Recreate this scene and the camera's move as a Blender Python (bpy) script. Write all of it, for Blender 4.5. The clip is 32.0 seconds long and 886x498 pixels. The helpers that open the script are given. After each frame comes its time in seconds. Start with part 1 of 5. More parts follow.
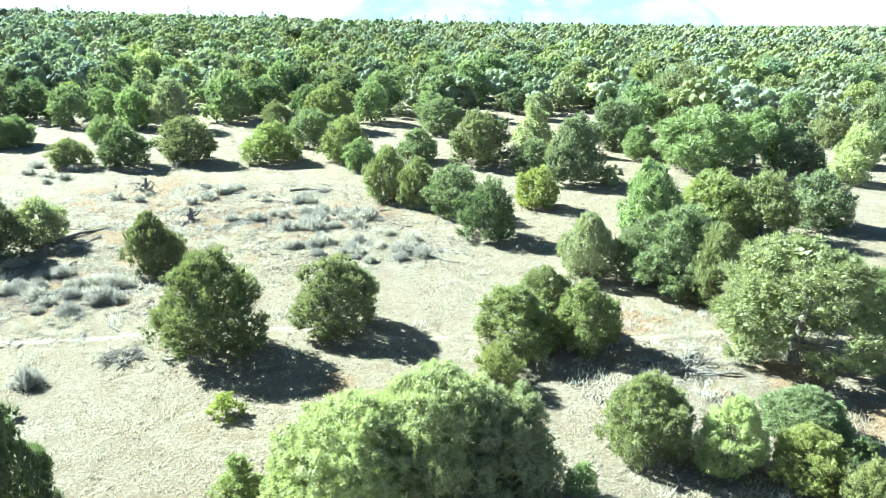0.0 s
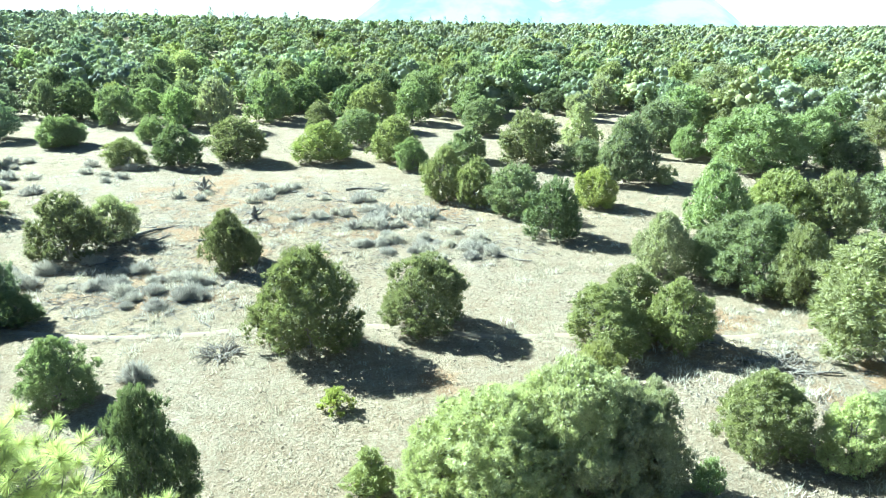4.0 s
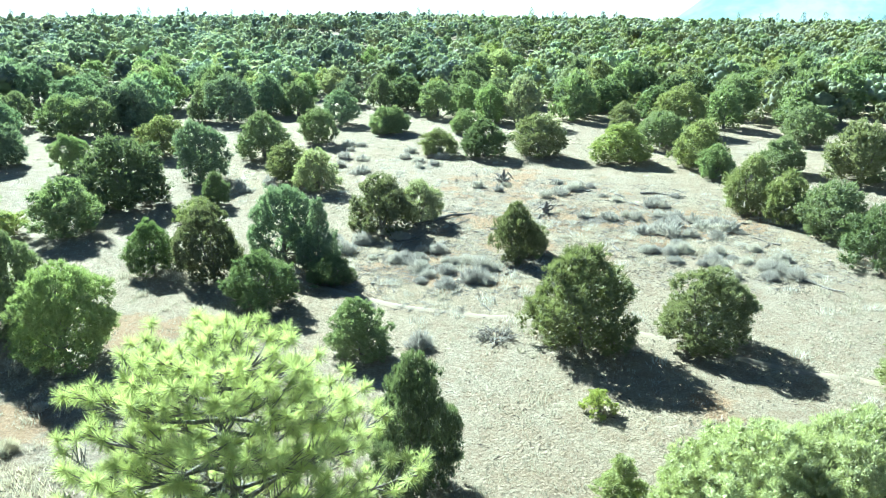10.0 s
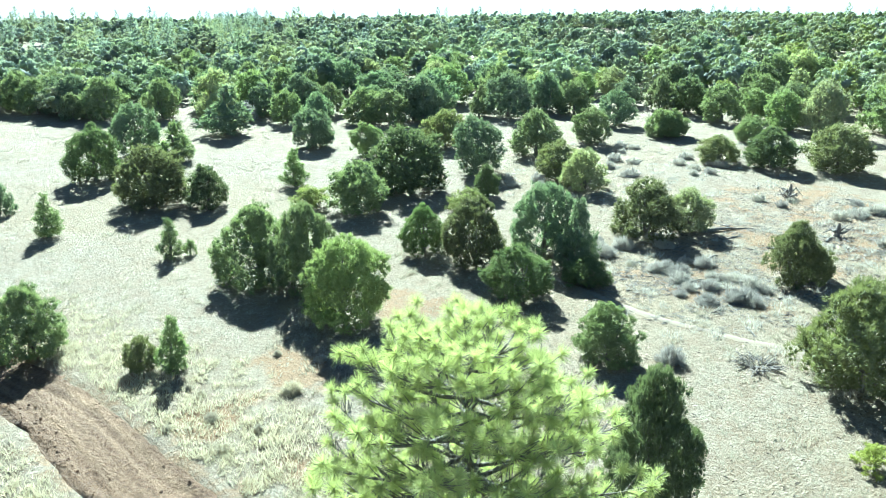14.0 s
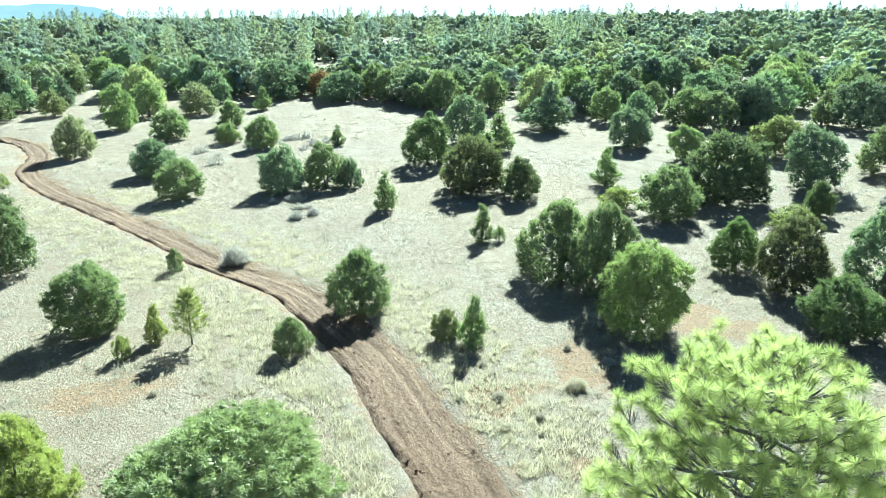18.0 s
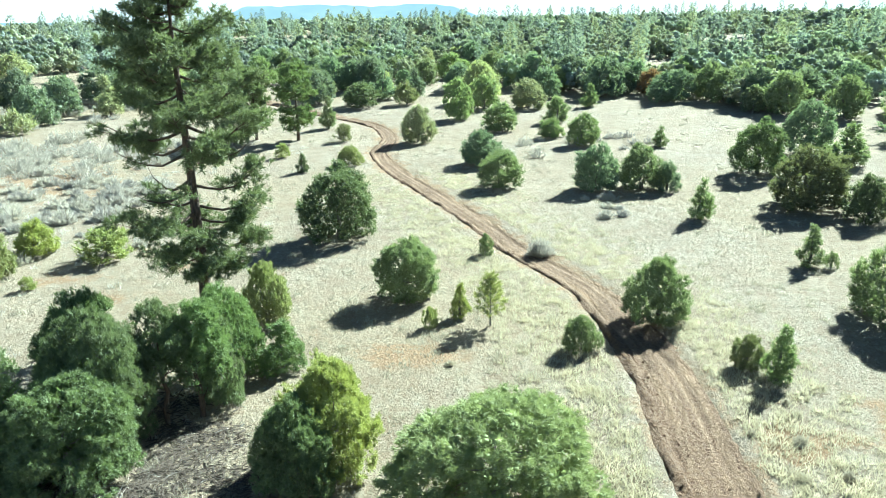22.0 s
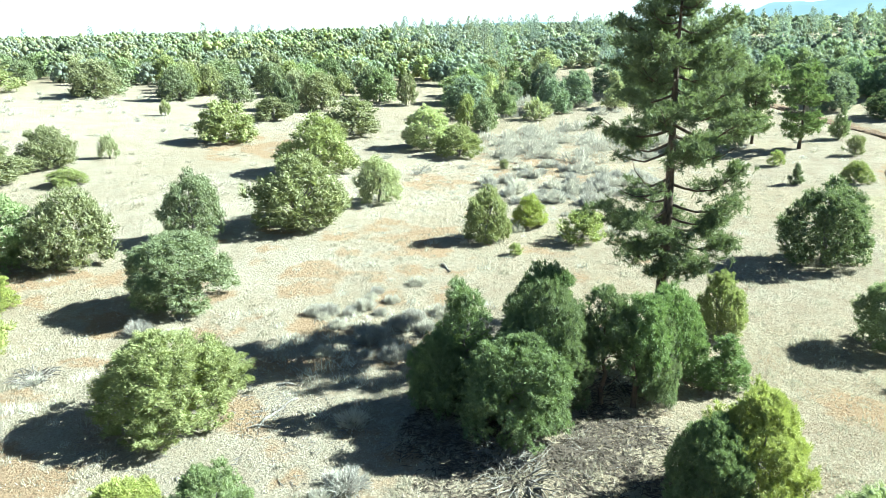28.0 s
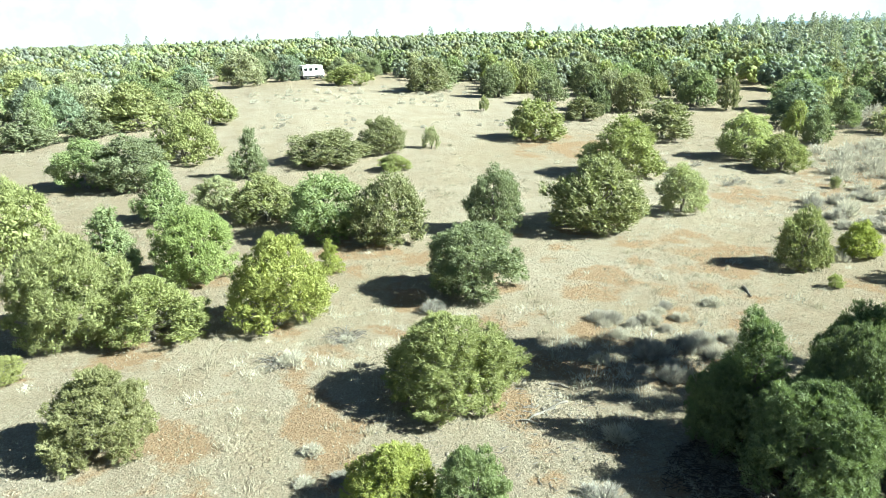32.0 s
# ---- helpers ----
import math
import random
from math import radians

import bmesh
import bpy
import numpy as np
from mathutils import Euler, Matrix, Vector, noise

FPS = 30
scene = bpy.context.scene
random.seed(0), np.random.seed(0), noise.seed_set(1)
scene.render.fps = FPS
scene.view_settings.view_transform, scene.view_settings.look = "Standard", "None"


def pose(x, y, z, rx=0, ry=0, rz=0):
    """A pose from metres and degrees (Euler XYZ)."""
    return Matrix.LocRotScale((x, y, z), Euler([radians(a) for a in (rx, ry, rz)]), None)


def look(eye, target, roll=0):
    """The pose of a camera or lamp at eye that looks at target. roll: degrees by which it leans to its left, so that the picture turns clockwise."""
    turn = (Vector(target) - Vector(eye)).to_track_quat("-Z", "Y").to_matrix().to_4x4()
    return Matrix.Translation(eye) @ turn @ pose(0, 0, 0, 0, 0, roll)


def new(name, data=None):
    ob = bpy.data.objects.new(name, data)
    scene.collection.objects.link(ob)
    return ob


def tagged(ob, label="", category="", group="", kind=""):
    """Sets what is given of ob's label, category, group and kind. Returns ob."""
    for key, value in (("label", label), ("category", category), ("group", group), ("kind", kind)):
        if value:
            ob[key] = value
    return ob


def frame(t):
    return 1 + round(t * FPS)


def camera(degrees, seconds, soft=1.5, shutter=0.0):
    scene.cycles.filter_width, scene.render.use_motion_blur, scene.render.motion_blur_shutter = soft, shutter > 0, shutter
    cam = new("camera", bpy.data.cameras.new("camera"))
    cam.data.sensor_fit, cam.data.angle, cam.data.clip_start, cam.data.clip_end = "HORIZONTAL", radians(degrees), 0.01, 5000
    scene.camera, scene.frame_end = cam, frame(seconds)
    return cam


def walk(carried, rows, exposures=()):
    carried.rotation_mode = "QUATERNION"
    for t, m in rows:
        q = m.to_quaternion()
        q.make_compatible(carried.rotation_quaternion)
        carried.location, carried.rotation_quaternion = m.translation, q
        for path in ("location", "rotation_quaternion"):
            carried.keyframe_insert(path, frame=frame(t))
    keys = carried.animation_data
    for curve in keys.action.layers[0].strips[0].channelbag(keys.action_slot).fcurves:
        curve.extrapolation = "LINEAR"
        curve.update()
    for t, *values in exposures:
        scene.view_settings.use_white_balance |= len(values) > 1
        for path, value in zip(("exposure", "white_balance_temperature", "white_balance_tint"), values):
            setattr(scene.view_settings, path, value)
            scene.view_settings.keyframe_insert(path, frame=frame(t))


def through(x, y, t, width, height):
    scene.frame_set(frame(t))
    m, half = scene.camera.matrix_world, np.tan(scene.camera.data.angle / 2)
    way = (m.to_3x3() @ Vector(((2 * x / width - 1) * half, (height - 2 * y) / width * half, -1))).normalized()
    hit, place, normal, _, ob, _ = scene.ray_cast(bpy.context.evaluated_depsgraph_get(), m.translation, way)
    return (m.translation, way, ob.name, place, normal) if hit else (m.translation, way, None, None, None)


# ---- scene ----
cam = camera(64.1, 32.0, 0.85)
METRES, EYE, TILT, LEAN, TURN = 5.6, 12.0, -17.4, 0.2, 0.0
ROWS = [
    (0.0, 0.0, 0.0, 0.0, -0.4, 0.0, -0.0),
    (0.5, -0.049, -0.0009, -0.003, -0.4, -0.02, 0.03),
    (1.0, -0.1147, -0.0035, -0.007, -0.41, -0.02, 0.11),
    (1.5, -0.206, -0.0066, -0.0102, -0.41, -0.01, 0.17),
    (2.0, -0.3226, -0.0077, -0.0121, -0.42, -0.01, 0.25),
    (2.5, -0.4514, -0.0095, -0.0146, -0.4, 0.02, 0.25),
    (4.5, -0.5577, -0.047, -0.0228, 1.52, 0.07, -0.55),
    (5.0, -0.5572, -0.0492, -0.0211, 2.64, 0.05, -0.91),
    (5.5, -0.5528, -0.0495, -0.0194, 3.98, -0.01, -1.32),
    (6.0, -0.548, -0.0478, -0.0162, 5.4, -0.06, -1.69),
    (6.5, -0.5448, -0.0467, -0.0169, 6.97, -0.12, -2.18),
    (7.0, -0.5382, -0.0471, -0.0174, 8.65, -0.19, -2.68),
    (7.5, -0.531, -0.049, -0.0142, 11.0, -0.34, -3.32),
    (8.0, -0.5284, -0.0482, -0.0155, 13.53, -0.5, -4.05),
    (8.5, -0.523, -0.0519, -0.0146, 16.05, -0.7, -4.79),
    (9.0, -0.515, -0.0531, -0.0184, 18.58, -0.92, -5.51),
    (9.5, -0.505, -0.0582, -0.0223, 21.24, -1.18, -6.25),
    (10.0, -0.5005, -0.0649, -0.0227, 23.91, -1.47, -6.97),
    (10.5, -0.4994, -0.0699, -0.0231, 26.57, -1.82, -7.69),
    (11.0, -0.4967, -0.0736, -0.0213, 29.25, -2.22, -8.41),
    (11.5, -0.498, -0.0806, -0.0199, 31.9, -2.64, -9.1),
    (12.0, -0.4973, -0.0845, -0.0185, 34.55, -3.09, -9.81),
    (12.5, -0.4929, -0.0918, -0.015, 37.21, -3.57, -10.46),
    (13.0, -0.4906, -0.0944, -0.014, 39.88, -4.08, -11.09),
    (13.5, -0.4795, -0.0951, -0.0135, 42.61, -4.64, -11.68),
    (14.0, -0.4669, -0.0977, -0.0098, 45.35, -5.22, -12.25),
    (14.5, -0.4581, -0.1072, -0.0093, 48.39, -5.89, -12.84),
    (16.5, -0.4498, -0.129, 0.0036, 61.16, -9.14, -15.08),
    (17.0, -0.4488, -0.1347, 0.0074, 64.39, -10.04, -15.52),
    (17.5, -0.443, -0.1385, 0.0064, 67.65, -10.93, -15.88),
    (18.0, -0.4411, -0.1456, 0.0151, 70.91, -11.91, -16.2),
    (18.5, -0.4348, -0.1445, 0.0249, 74.24, -12.93, -16.46),
    (19.0, -0.4269, -0.1429, 0.0329, 77.59, -13.93, -16.63),
    (19.5, -0.4223, -0.1391, 0.0408, 80.93, -14.94, -16.75),
    (20.0, -0.4195, -0.1333, 0.05, 84.3, -15.97, -16.81),
    (20.5, -0.4159, -0.1287, 0.0533, 87.66, -16.96, -16.82),
    (21.0, -0.4134, -0.1199, 0.0574, 91.04, -17.95, -16.75),
    (21.5, -0.4128, -0.1147, 0.0603, 94.37, -18.93, -16.67),
    (22.0, -0.4112, -0.1067, 0.059, 97.73, -19.89, -16.56),
    (22.5, -0.4067, -0.1009, 0.0645, 101.09, -20.88, -16.34),
    (23.0, -0.4022, -0.0983, 0.0694, 104.42, -21.87, -16.1),
    (23.5, -0.4036, -0.0922, 0.0717, 107.74, -22.81, -15.8),
    (24.0, -0.4057, -0.0834, 0.0752, 111.07, -23.73, -15.46),
    (24.5, -0.403, -0.0747, 0.0752, 114.38, -24.61, -15.07),
    (25.0, -0.3982, -0.068, 0.0788, 117.67, -25.45, -14.61),
    (25.5, -0.3945, -0.0659, 0.082, 120.93, -26.26, -14.12),
    (27.5, -0.4123, -0.0487, 0.1004, 133.89, -29.22, -11.73),
    (28.0, -0.4212, -0.0476, 0.099, 137.07, -29.84, -11.04),
    (28.5, -0.4309, -0.0521, 0.1001, 140.23, -30.45, -10.29),
    (29.0, -0.438, -0.0575, 0.1061, 143.38, -31.02, -9.5),
    (29.5, -0.4426, -0.0552, 0.1147, 146.5, -31.54, -8.65),
    (30.0, -0.4444, -0.0532, 0.1237, 149.63, -31.99, -7.76),
    (30.5, -0.4507, -0.0541, 0.1283, 152.72, -32.4, -6.88),
    (31.0, -0.4574, -0.0558, 0.1297, 155.82, -32.76, -6.01),
    (31.5, -0.4643, -0.0581, 0.1285, 158.93, -33.07, -5.12),
    (32.0, -0.471, -0.0583, 0.1283, 160.99, -33.23, -4.53),
]
walk(cam, [(t, pose(0, 0, EYE, TILT, LEAN, TURN) @ pose(METRES * x, METRES * y, METRES * z, 90 + pitch, roll, yaw)) for t, x, y, z, yaw, pitch, roll in ROWS], [(0.0, 2.22, 5200, -13), (9.0, 2.03, 5050, -14), (14.0, 2.03, 4950, -14), (19.0, 1.87, 5100, -14), (25.0, 1.93, 5300, -12), (28.0, 1.97, 5400, -12), (30.0, 1.84, 5550, -11.5), (32.0, 1.60, 5850, -11)])

# ---- daylight ----
SUN_AZ, SUN_EL = 57.0, 35.0   # azimuth counted to the left of +Y, elevation
world = bpy.data.worlds.new("sky")
scene.world = world
world.use_nodes = True
wn, wl = world.node_tree.nodes, world.node_tree.links
sky = wn.new("ShaderNodeTexSky")
sky.sky_type, sky.sun_disc = "NISHITA", False
sky.sun_elevation, sky.sun_rotation = radians(SUN_EL), radians(-SUN_AZ)
sky.altitude, sky.air_density, sky.dust_density, sky.ozone_density = 1900, 1.0, 1.5, 1.0
wl.new(sky.outputs[0], wn["Background"].inputs[0])
wn["Background"].inputs[1].default_value = 0.031
sun = new("sun", bpy.data.lights.new("sun", "SUN"))
sun.data.energy, sun.data.angle, sun.data.color = 6.5, radians(0.5), (1.0, 0.95, 0.86)
sa, se = radians(SUN_AZ), radians(SUN_EL)
sun.matrix_world = look((0, 0, 60), (math.sin(sa) * math.cos(se) * 50, -math.cos(sa) * math.cos(se) * 50, 60 - 50 * math.sin(se)))

# ---- materials ----
def material(name):
    m = bpy.data.materials.new(name)
    m.use_nodes = True
    nt = m.node_tree
    return m, nt.nodes, nt.links, nt.nodes["Principled BSDF"]


def mixed(n, l, fac, a, b, mode="MIX"):
    """A colour mix; each input is a socket, a number or a colour."""
    x = n.new("ShaderNodeMix")
    x.data_type, x.blend_type = "RGBA", mode
    for sock, v in ((x.inputs[0], fac), (x.inputs[6], a), (x.inputs[7], b)):
        if isinstance(v, bpy.types.NodeSocket):
            l.new(v, sock)
        elif isinstance(v, (int, float)):
            sock.default_value = v
        else:
            sock.default_value = (*v, 1)
    return x.outputs[2]


def grain(n, l, scale, detail=4, rough=0.6, lo=0.35, hi=0.65, coord=None):
    """A noise in metres, stretched between lo and hi."""
    t = n.new("ShaderNodeTexNoise")
    t.inputs["Scale"].default_value, t.inputs["Detail"].default_value, t.inputs["Roughness"].default_value = scale, detail, rough
    if coord is None:
        coord = n.new("ShaderNodeNewGeometry").outputs["Position"]
    l.new(coord, t.inputs["Vector"])
    r = n.new("ShaderNodeMapRange")
    r.inputs[1].default_value, r.inputs[2].default_value = lo, hi
    l.new(t.outputs["Fac"], r.inputs[0])
    return r.outputs[0]


def relief(n, l, height, strength, distance, shader):
    b = n.new("ShaderNodeBump")
    b.inputs["Strength"].default_value, b.inputs["Distance"].default_value = strength, distance
    l.new(height, b.inputs["Height"])
    l.new(b.outputs[0], shader.inputs["Normal"])
    return b


def foliage(name, dark, light, through=0.36, clumps=2.8, glow=(1.2, 1.3, 0.7)):
    """Leaves or needles: two greens varied leaf by leaf, clump by clump and tree by tree, with light passing through."""
    m, n, l, p = material(name)
    n.remove(p)
    geo, info = n.new("ShaderNodeNewGeometry"), n.new("ShaderNodeObjectInfo")
    tex = n.new("ShaderNodeTexCoord")
    clump = grain(n, l, clumps, 2, 0.5, 0.3, 0.7, tex.outputs["Object"])
    c = mixed(n, l, geo.outputs["Random Per Island"], dark, light)
    c = mixed(n, l, 0.78, c, mixed(n, l, clump, tuple(0.45 * a + 0.55 * b for a, b in zip(dark, light)), tuple(1.12 * b for b in light)))
    hue = n.new("ShaderNodeHueSaturation")
    for sock, lo, hi in ((0, 0.490, 0.506), (1, 0.74, 1.04), (2, 0.84, 1.18)):
        r = n.new("ShaderNodeMapRange")
        r.inputs[3].default_value, r.inputs[4].default_value = lo, hi
        l.new(info.outputs["Random"], r.inputs[0])
        l.new(r.outputs[0], hue.inputs[sock])
    l.new(c, hue.inputs["Color"])
    d, t, g = n.new("ShaderNodeBsdfDiffuse"), n.new("ShaderNodeBsdfTranslucent"), n.new("ShaderNodeBsdfGlossy")
    g.inputs["Roughness"].default_value = 0.65
    l.new(hue.outputs[0], d.inputs[0])
    l.new(mixed(n, l, 1.0, hue.outputs[0], glow, "MULTIPLY"), t.inputs[0])
    a, b = n.new("ShaderNodeMixShader"), n.new("ShaderNodeMixShader")
    a.inputs[0].default_value, b.inputs[0].default_value = through, 0.02
    l.new(d.outputs[0], a.inputs[1]), l.new(t.outputs[0], a.inputs[2])
    l.new(a.outputs[0], b.inputs[1]), l.new(g.outputs[0], b.inputs[2])
    l.new(b.outputs[0], n["Material Output"].inputs[0])
    return m


def bark(name, a, b, scale=14):
    m, n, l, p = material(name)
    tex = n.new("ShaderNodeTexCoord").outputs["Object"]
    st = n.new("ShaderNodeMapping")
    st.inputs["Scale"].default_value = (1, 1, 0.25)
    l.new(tex, st.inputs[0])
    g = grain(n, l, scale, 6, 0.7, 0.35, 0.65, st.outputs[0])
    l.new(mixed(n, l, g, a, b), p.inputs["Base Color"])
    p.inputs["Roughness"].default_value = 0.9
    relief(n, l, g, 0.8, 0.03, p)
    return m


GREENS = {
    "olive": foliage("juniper_olive", (0.089, 0.098, 0.039), (0.343, 0.356, 0.161)),
    "green": foliage("juniper_green", (0.080, 0.103, 0.047), (0.306, 0.345, 0.183)),
    "blue": foliage("pinyon_blue_green", (0.075, 0.100, 0.065), (0.266, 0.315, 0.220)),
    "dark": foliage("juniper_dark", (0.052, 0.067, 0.034), (0.197, 0.233, 0.119)),
    "yellow": foliage("juniper_yellow", (0.111, 0.121, 0.041), (0.385, 0.392, 0.140)),
    "pale": foliage("pinyon_pale", (0.143, 0.154, 0.080), (0.470, 0.480, 0.270)),
    "needle": foliage("young_pine_needles", (0.185, 0.215, 0.080), (0.520, 0.540, 0.250), 0.40, glow=(1.1, 1.15, 0.8)),
    "brown": foliage("juniper_brown_olive", (0.066, 0.071, 0.035), (0.231, 0.235, 0.120)),
    "emerald": foliage("pinyon_emerald", (0.052, 0.074, 0.035), (0.215, 0.262, 0.122), 0.34),
    "fresh": foliage("pinyon_fresh_green", (0.108, 0.134, 0.056), (0.345, 0.385, 0.168), 0.36, glow=(1.15, 1.2, 0.8)),
    "rust": foliage("rust_foliage", (0.156, 0.084, 0.034), (0.393, 0.228, 0.093)),
}
SAGE = foliage("sage_twigs", (0.325, 0.302, 0.250), (0.590, 0.556, 0.475), 0.25, glow=(1, 1, 1))
STRAW = foliage("dry_straw", (0.280, 0.246, 0.172), (0.540, 0.486, 0.366), 0.42, glow=(1, 1, 0.9))
DEADWOOD = bark("dead_wood", (0.11, 0.095, 0.08), (0.34, 0.31, 0.275))
BARK = bark("grey_bark", (0.10, 0.085, 0.07), (0.32, 0.29, 0.25))
PINE_BARK = bark("pine_bark", (0.045, 0.032, 0.024), (0.17, 0.115, 0.08), 9)
GREENS["pine"] = foliage("ponderosa_needles", (0.072, 0.094, 0.046), (0.205, 0.242, 0.112), 0.3)


def plain(name, colour, rough=0.5, metal=0.0):
    m, n, l, p = material(name)
    g = grain(n, l, 3.0, 4, 0.6, 0.3, 0.7)
    l.new(mixed(n, l, mixed(n, l, 0.3, (0, 0, 0), g), colour, tuple(c * 0.75 for c in colour)), p.inputs["Base Color"])
    p.inputs["Roughness"].default_value, p.inputs["Metallic"].default_value = rough, metal
    return m


WHITE_PAINT = plain("white_paint", (0.78, 0.78, 0.76), 0.35)
DARK_GLASS = plain("dark_window", (0.015, 0.018, 0.02), 0.08)
DARK_STEEL = plain("dark_rubber", (0.03, 0.03, 0.03), 0.6)


def cells(n, l, scale, coord, jitter=1.0):
    """Small rounded lumps: height and a random value for each."""
    t = n.new("ShaderNodeTexVoronoi")
    t.inputs["Scale"].default_value, t.inputs["Randomness"].default_value = scale, jitter
    l.new(coord, t.inputs["Vector"])
    r = n.new("ShaderNodeMapRange")
    r.inputs[1].default_value, r.inputs[2].default_value, r.inputs[3].default_value, r.inputs[4].default_value = 0.05, 0.62, 1.0, 0.0
    l.new(t.outputs["Distance"], r.inputs[0])
    one = n.new("ShaderNodeSeparateColor")
    l.new(t.outputs["Color"], one.inputs[0])
    return r.outputs[0], one.outputs[0]


def make_ground():
    """Dry short grass tufts and chips of stone on partly reddish soil."""
    m, n, l, p = material("dry_ground")
    geo = n.new("ShaderNodeNewGeometry").outputs["Position"]
    bent = n.new("ShaderNodeVectorMath")
    bent.operation = "MULTIPLY_ADD"
    wob = n.new("ShaderNodeTexNoise")
    wob.inputs["Scale"].default_value, wob.inputs["Detail"].default_value = 9.0, 3
    l.new(geo, wob.inputs["Vector"])
    l.new(wob.outputs["Color"], bent.inputs[0])
    bent.inputs[1].default_value = (0.158, 0.146, 0.000)
    l.new(geo, bent.inputs[2])
    tuft, tuft_tone = cells(n, l, 6.5, bent.outputs[0])
    chip, chip_tone = cells(n, l, 19.0, bent.outputs[0])
    fine_g = grain(n, l, 15.0, 6, 0.75, 0.36, 0.64, geo)
    broad = grain(n, l, 0.9, 7, 0.68, 0.44, 0.62, geo)
    patch = grain(n, l, 0.22, 6, 0.62, 0.40, 0.60, geo)
    vast = grain(n, l, 0.05, 3, 0.5, 0.40, 0.60, geo)
    att = n.new("ShaderNodeAttribute")
    att.attribute_name = "soil"
    straw = mixed(n, l, fine_g, (0.224, 0.179, 0.112), (0.434, 0.364, 0.249))
    grey = mixed(n, l, fine_g, (0.221, 0.187, 0.139), (0.428, 0.377, 0.297))
    c = mixed(n, l, vast, straw, grey)
    earth = mixed(n, l, fine_g, (0.117, 0.085, 0.054), (0.253, 0.188, 0.122))
    gap = n.new("ShaderNodeMath")
    gap.operation = "MULTIPLY"
    inv = n.new("ShaderNodeMapRange")
    inv.inputs[1].default_value, inv.inputs[2].default_value, inv.inputs[3].default_value, inv.inputs[4].default_value = 0.10, 0.42, 0.75, 0.0
    l.new(tuft, inv.inputs[0])
    l.new(inv.outputs[0], gap.inputs[0])
    l.new(chip_tone, gap.inputs[1])
    c = mixed(n, l, gap.outputs[0], c, earth)
    c = mixed(n, l, mixed(n, l, 0.34, (0, 0, 0), tuft_tone), c, (0.486, 0.427, 0.325))
    c = mixed(n, l, mixed(n, l, 0.50, (0, 0, 0), broad), c, mixed(n, l, fine_g, (0.161, 0.111, 0.069), (0.312, 0.230, 0.146)))
    c = mixed(n, l, mixed(n, l, 0.36, (0, 0, 0), patch), c, mixed(n, l, chip_tone, (0.166, 0.126, 0.086), (0.351, 0.283, 0.204)))
    # paler tint where the ground is seen front-lit, light put into the colour
    lit_pale = n.new("ShaderNodeAttribute")
    lit_pale.attribute_name = "lit_pale"
    c = mixed(n, l, lit_pale.outputs["Fac"], c, mixed(n, l, fine_g, (0.300, 0.262, 0.200), (0.520, 0.468, 0.380)))
    red = mixed(n, l, fine_g, (0.188, 0.107, 0.056), (0.395, 0.255, 0.141))
    red = mixed(n, l, mixed(n, l, 0.5, (0, 0, 0), chip_tone), red, (0.353, 0.275, 0.181))
    rag = n.new("ShaderNodeMath")
    rag.operation = "MULTIPLY_ADD"
    l.new(grain(n, l, 0.75, 9, 0.72, 0.25, 0.75, geo), rag.inputs[0])
    rag.inputs[1].default_value = 0.70
    l.new(att.outputs["Fac"], rag.inputs[2])
    speck = n.new("ShaderNodeMapRange")
    speck.inputs[1].default_value, speck.inputs[2].default_value, speck.inputs[4].default_value = 0.70, 0.90, 0.82
    l.new(rag.outputs[0], speck.inputs[0])
    c = mixed(n, l, speck.outputs[0], c, red)
    l.new(c, p.inputs["Base Color"])
    p.inputs["Roughness"].default_value = 0.95
    p.inputs["Specular IOR Level"].default_value = 0.15
    h = mixed(n, l, 0.35, tuft, chip)
    h = mixed(n, l, 0.30, h, fine_g)
    relief(n, l, h, 1.0, 0.14, p)
    return m


GROUND = make_ground()


def make_track():
    """Rutted brown earth, lighter where it is driven smooth."""
    m, n, l, p = material("track_earth")
    geo = n.new("ShaderNodeNewGeometry").outputs["Position"]
    att = n.new("ShaderNodeAttribute")
    att.attribute_name = "worn"
    f1 = grain(n, l, 8.0, 6, 0.7, 0.33, 0.67, geo)
    f2 = grain(n, l, 0.9, 5, 0.65, 0.38, 0.62, geo)
    rough = mixed(n, l, f1, (0.088, 0.048, 0.025), (0.225, 0.135, 0.072))
    smooth = mixed(n, l, f1, (0.265, 0.168, 0.094), (0.430, 0.292, 0.180))
    c = mixed(n, l, att.outputs["Fac"], rough, smooth)
    c = mixed(n, l, mixed(n, l, 0.3, (0, 0, 0), f2), c, (0.20, 0.126, 0.072))
    l.new(c, p.inputs["Base Color"])
    p.inputs["Roughness"].default_value = 0.95
    relief(n, l, f1, 1.0, 0.09, p)
    return m


TRACK = make_track()
TRAIL = plain("trodden_earth", (0.240, 0.196, 0.138), 0.95)


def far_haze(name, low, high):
    """Far slopes and low sky: flat glowing colour with the haze put into it."""
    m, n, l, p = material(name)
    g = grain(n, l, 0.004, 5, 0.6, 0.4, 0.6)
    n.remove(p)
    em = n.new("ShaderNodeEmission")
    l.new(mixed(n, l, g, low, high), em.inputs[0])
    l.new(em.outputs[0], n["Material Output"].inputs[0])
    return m


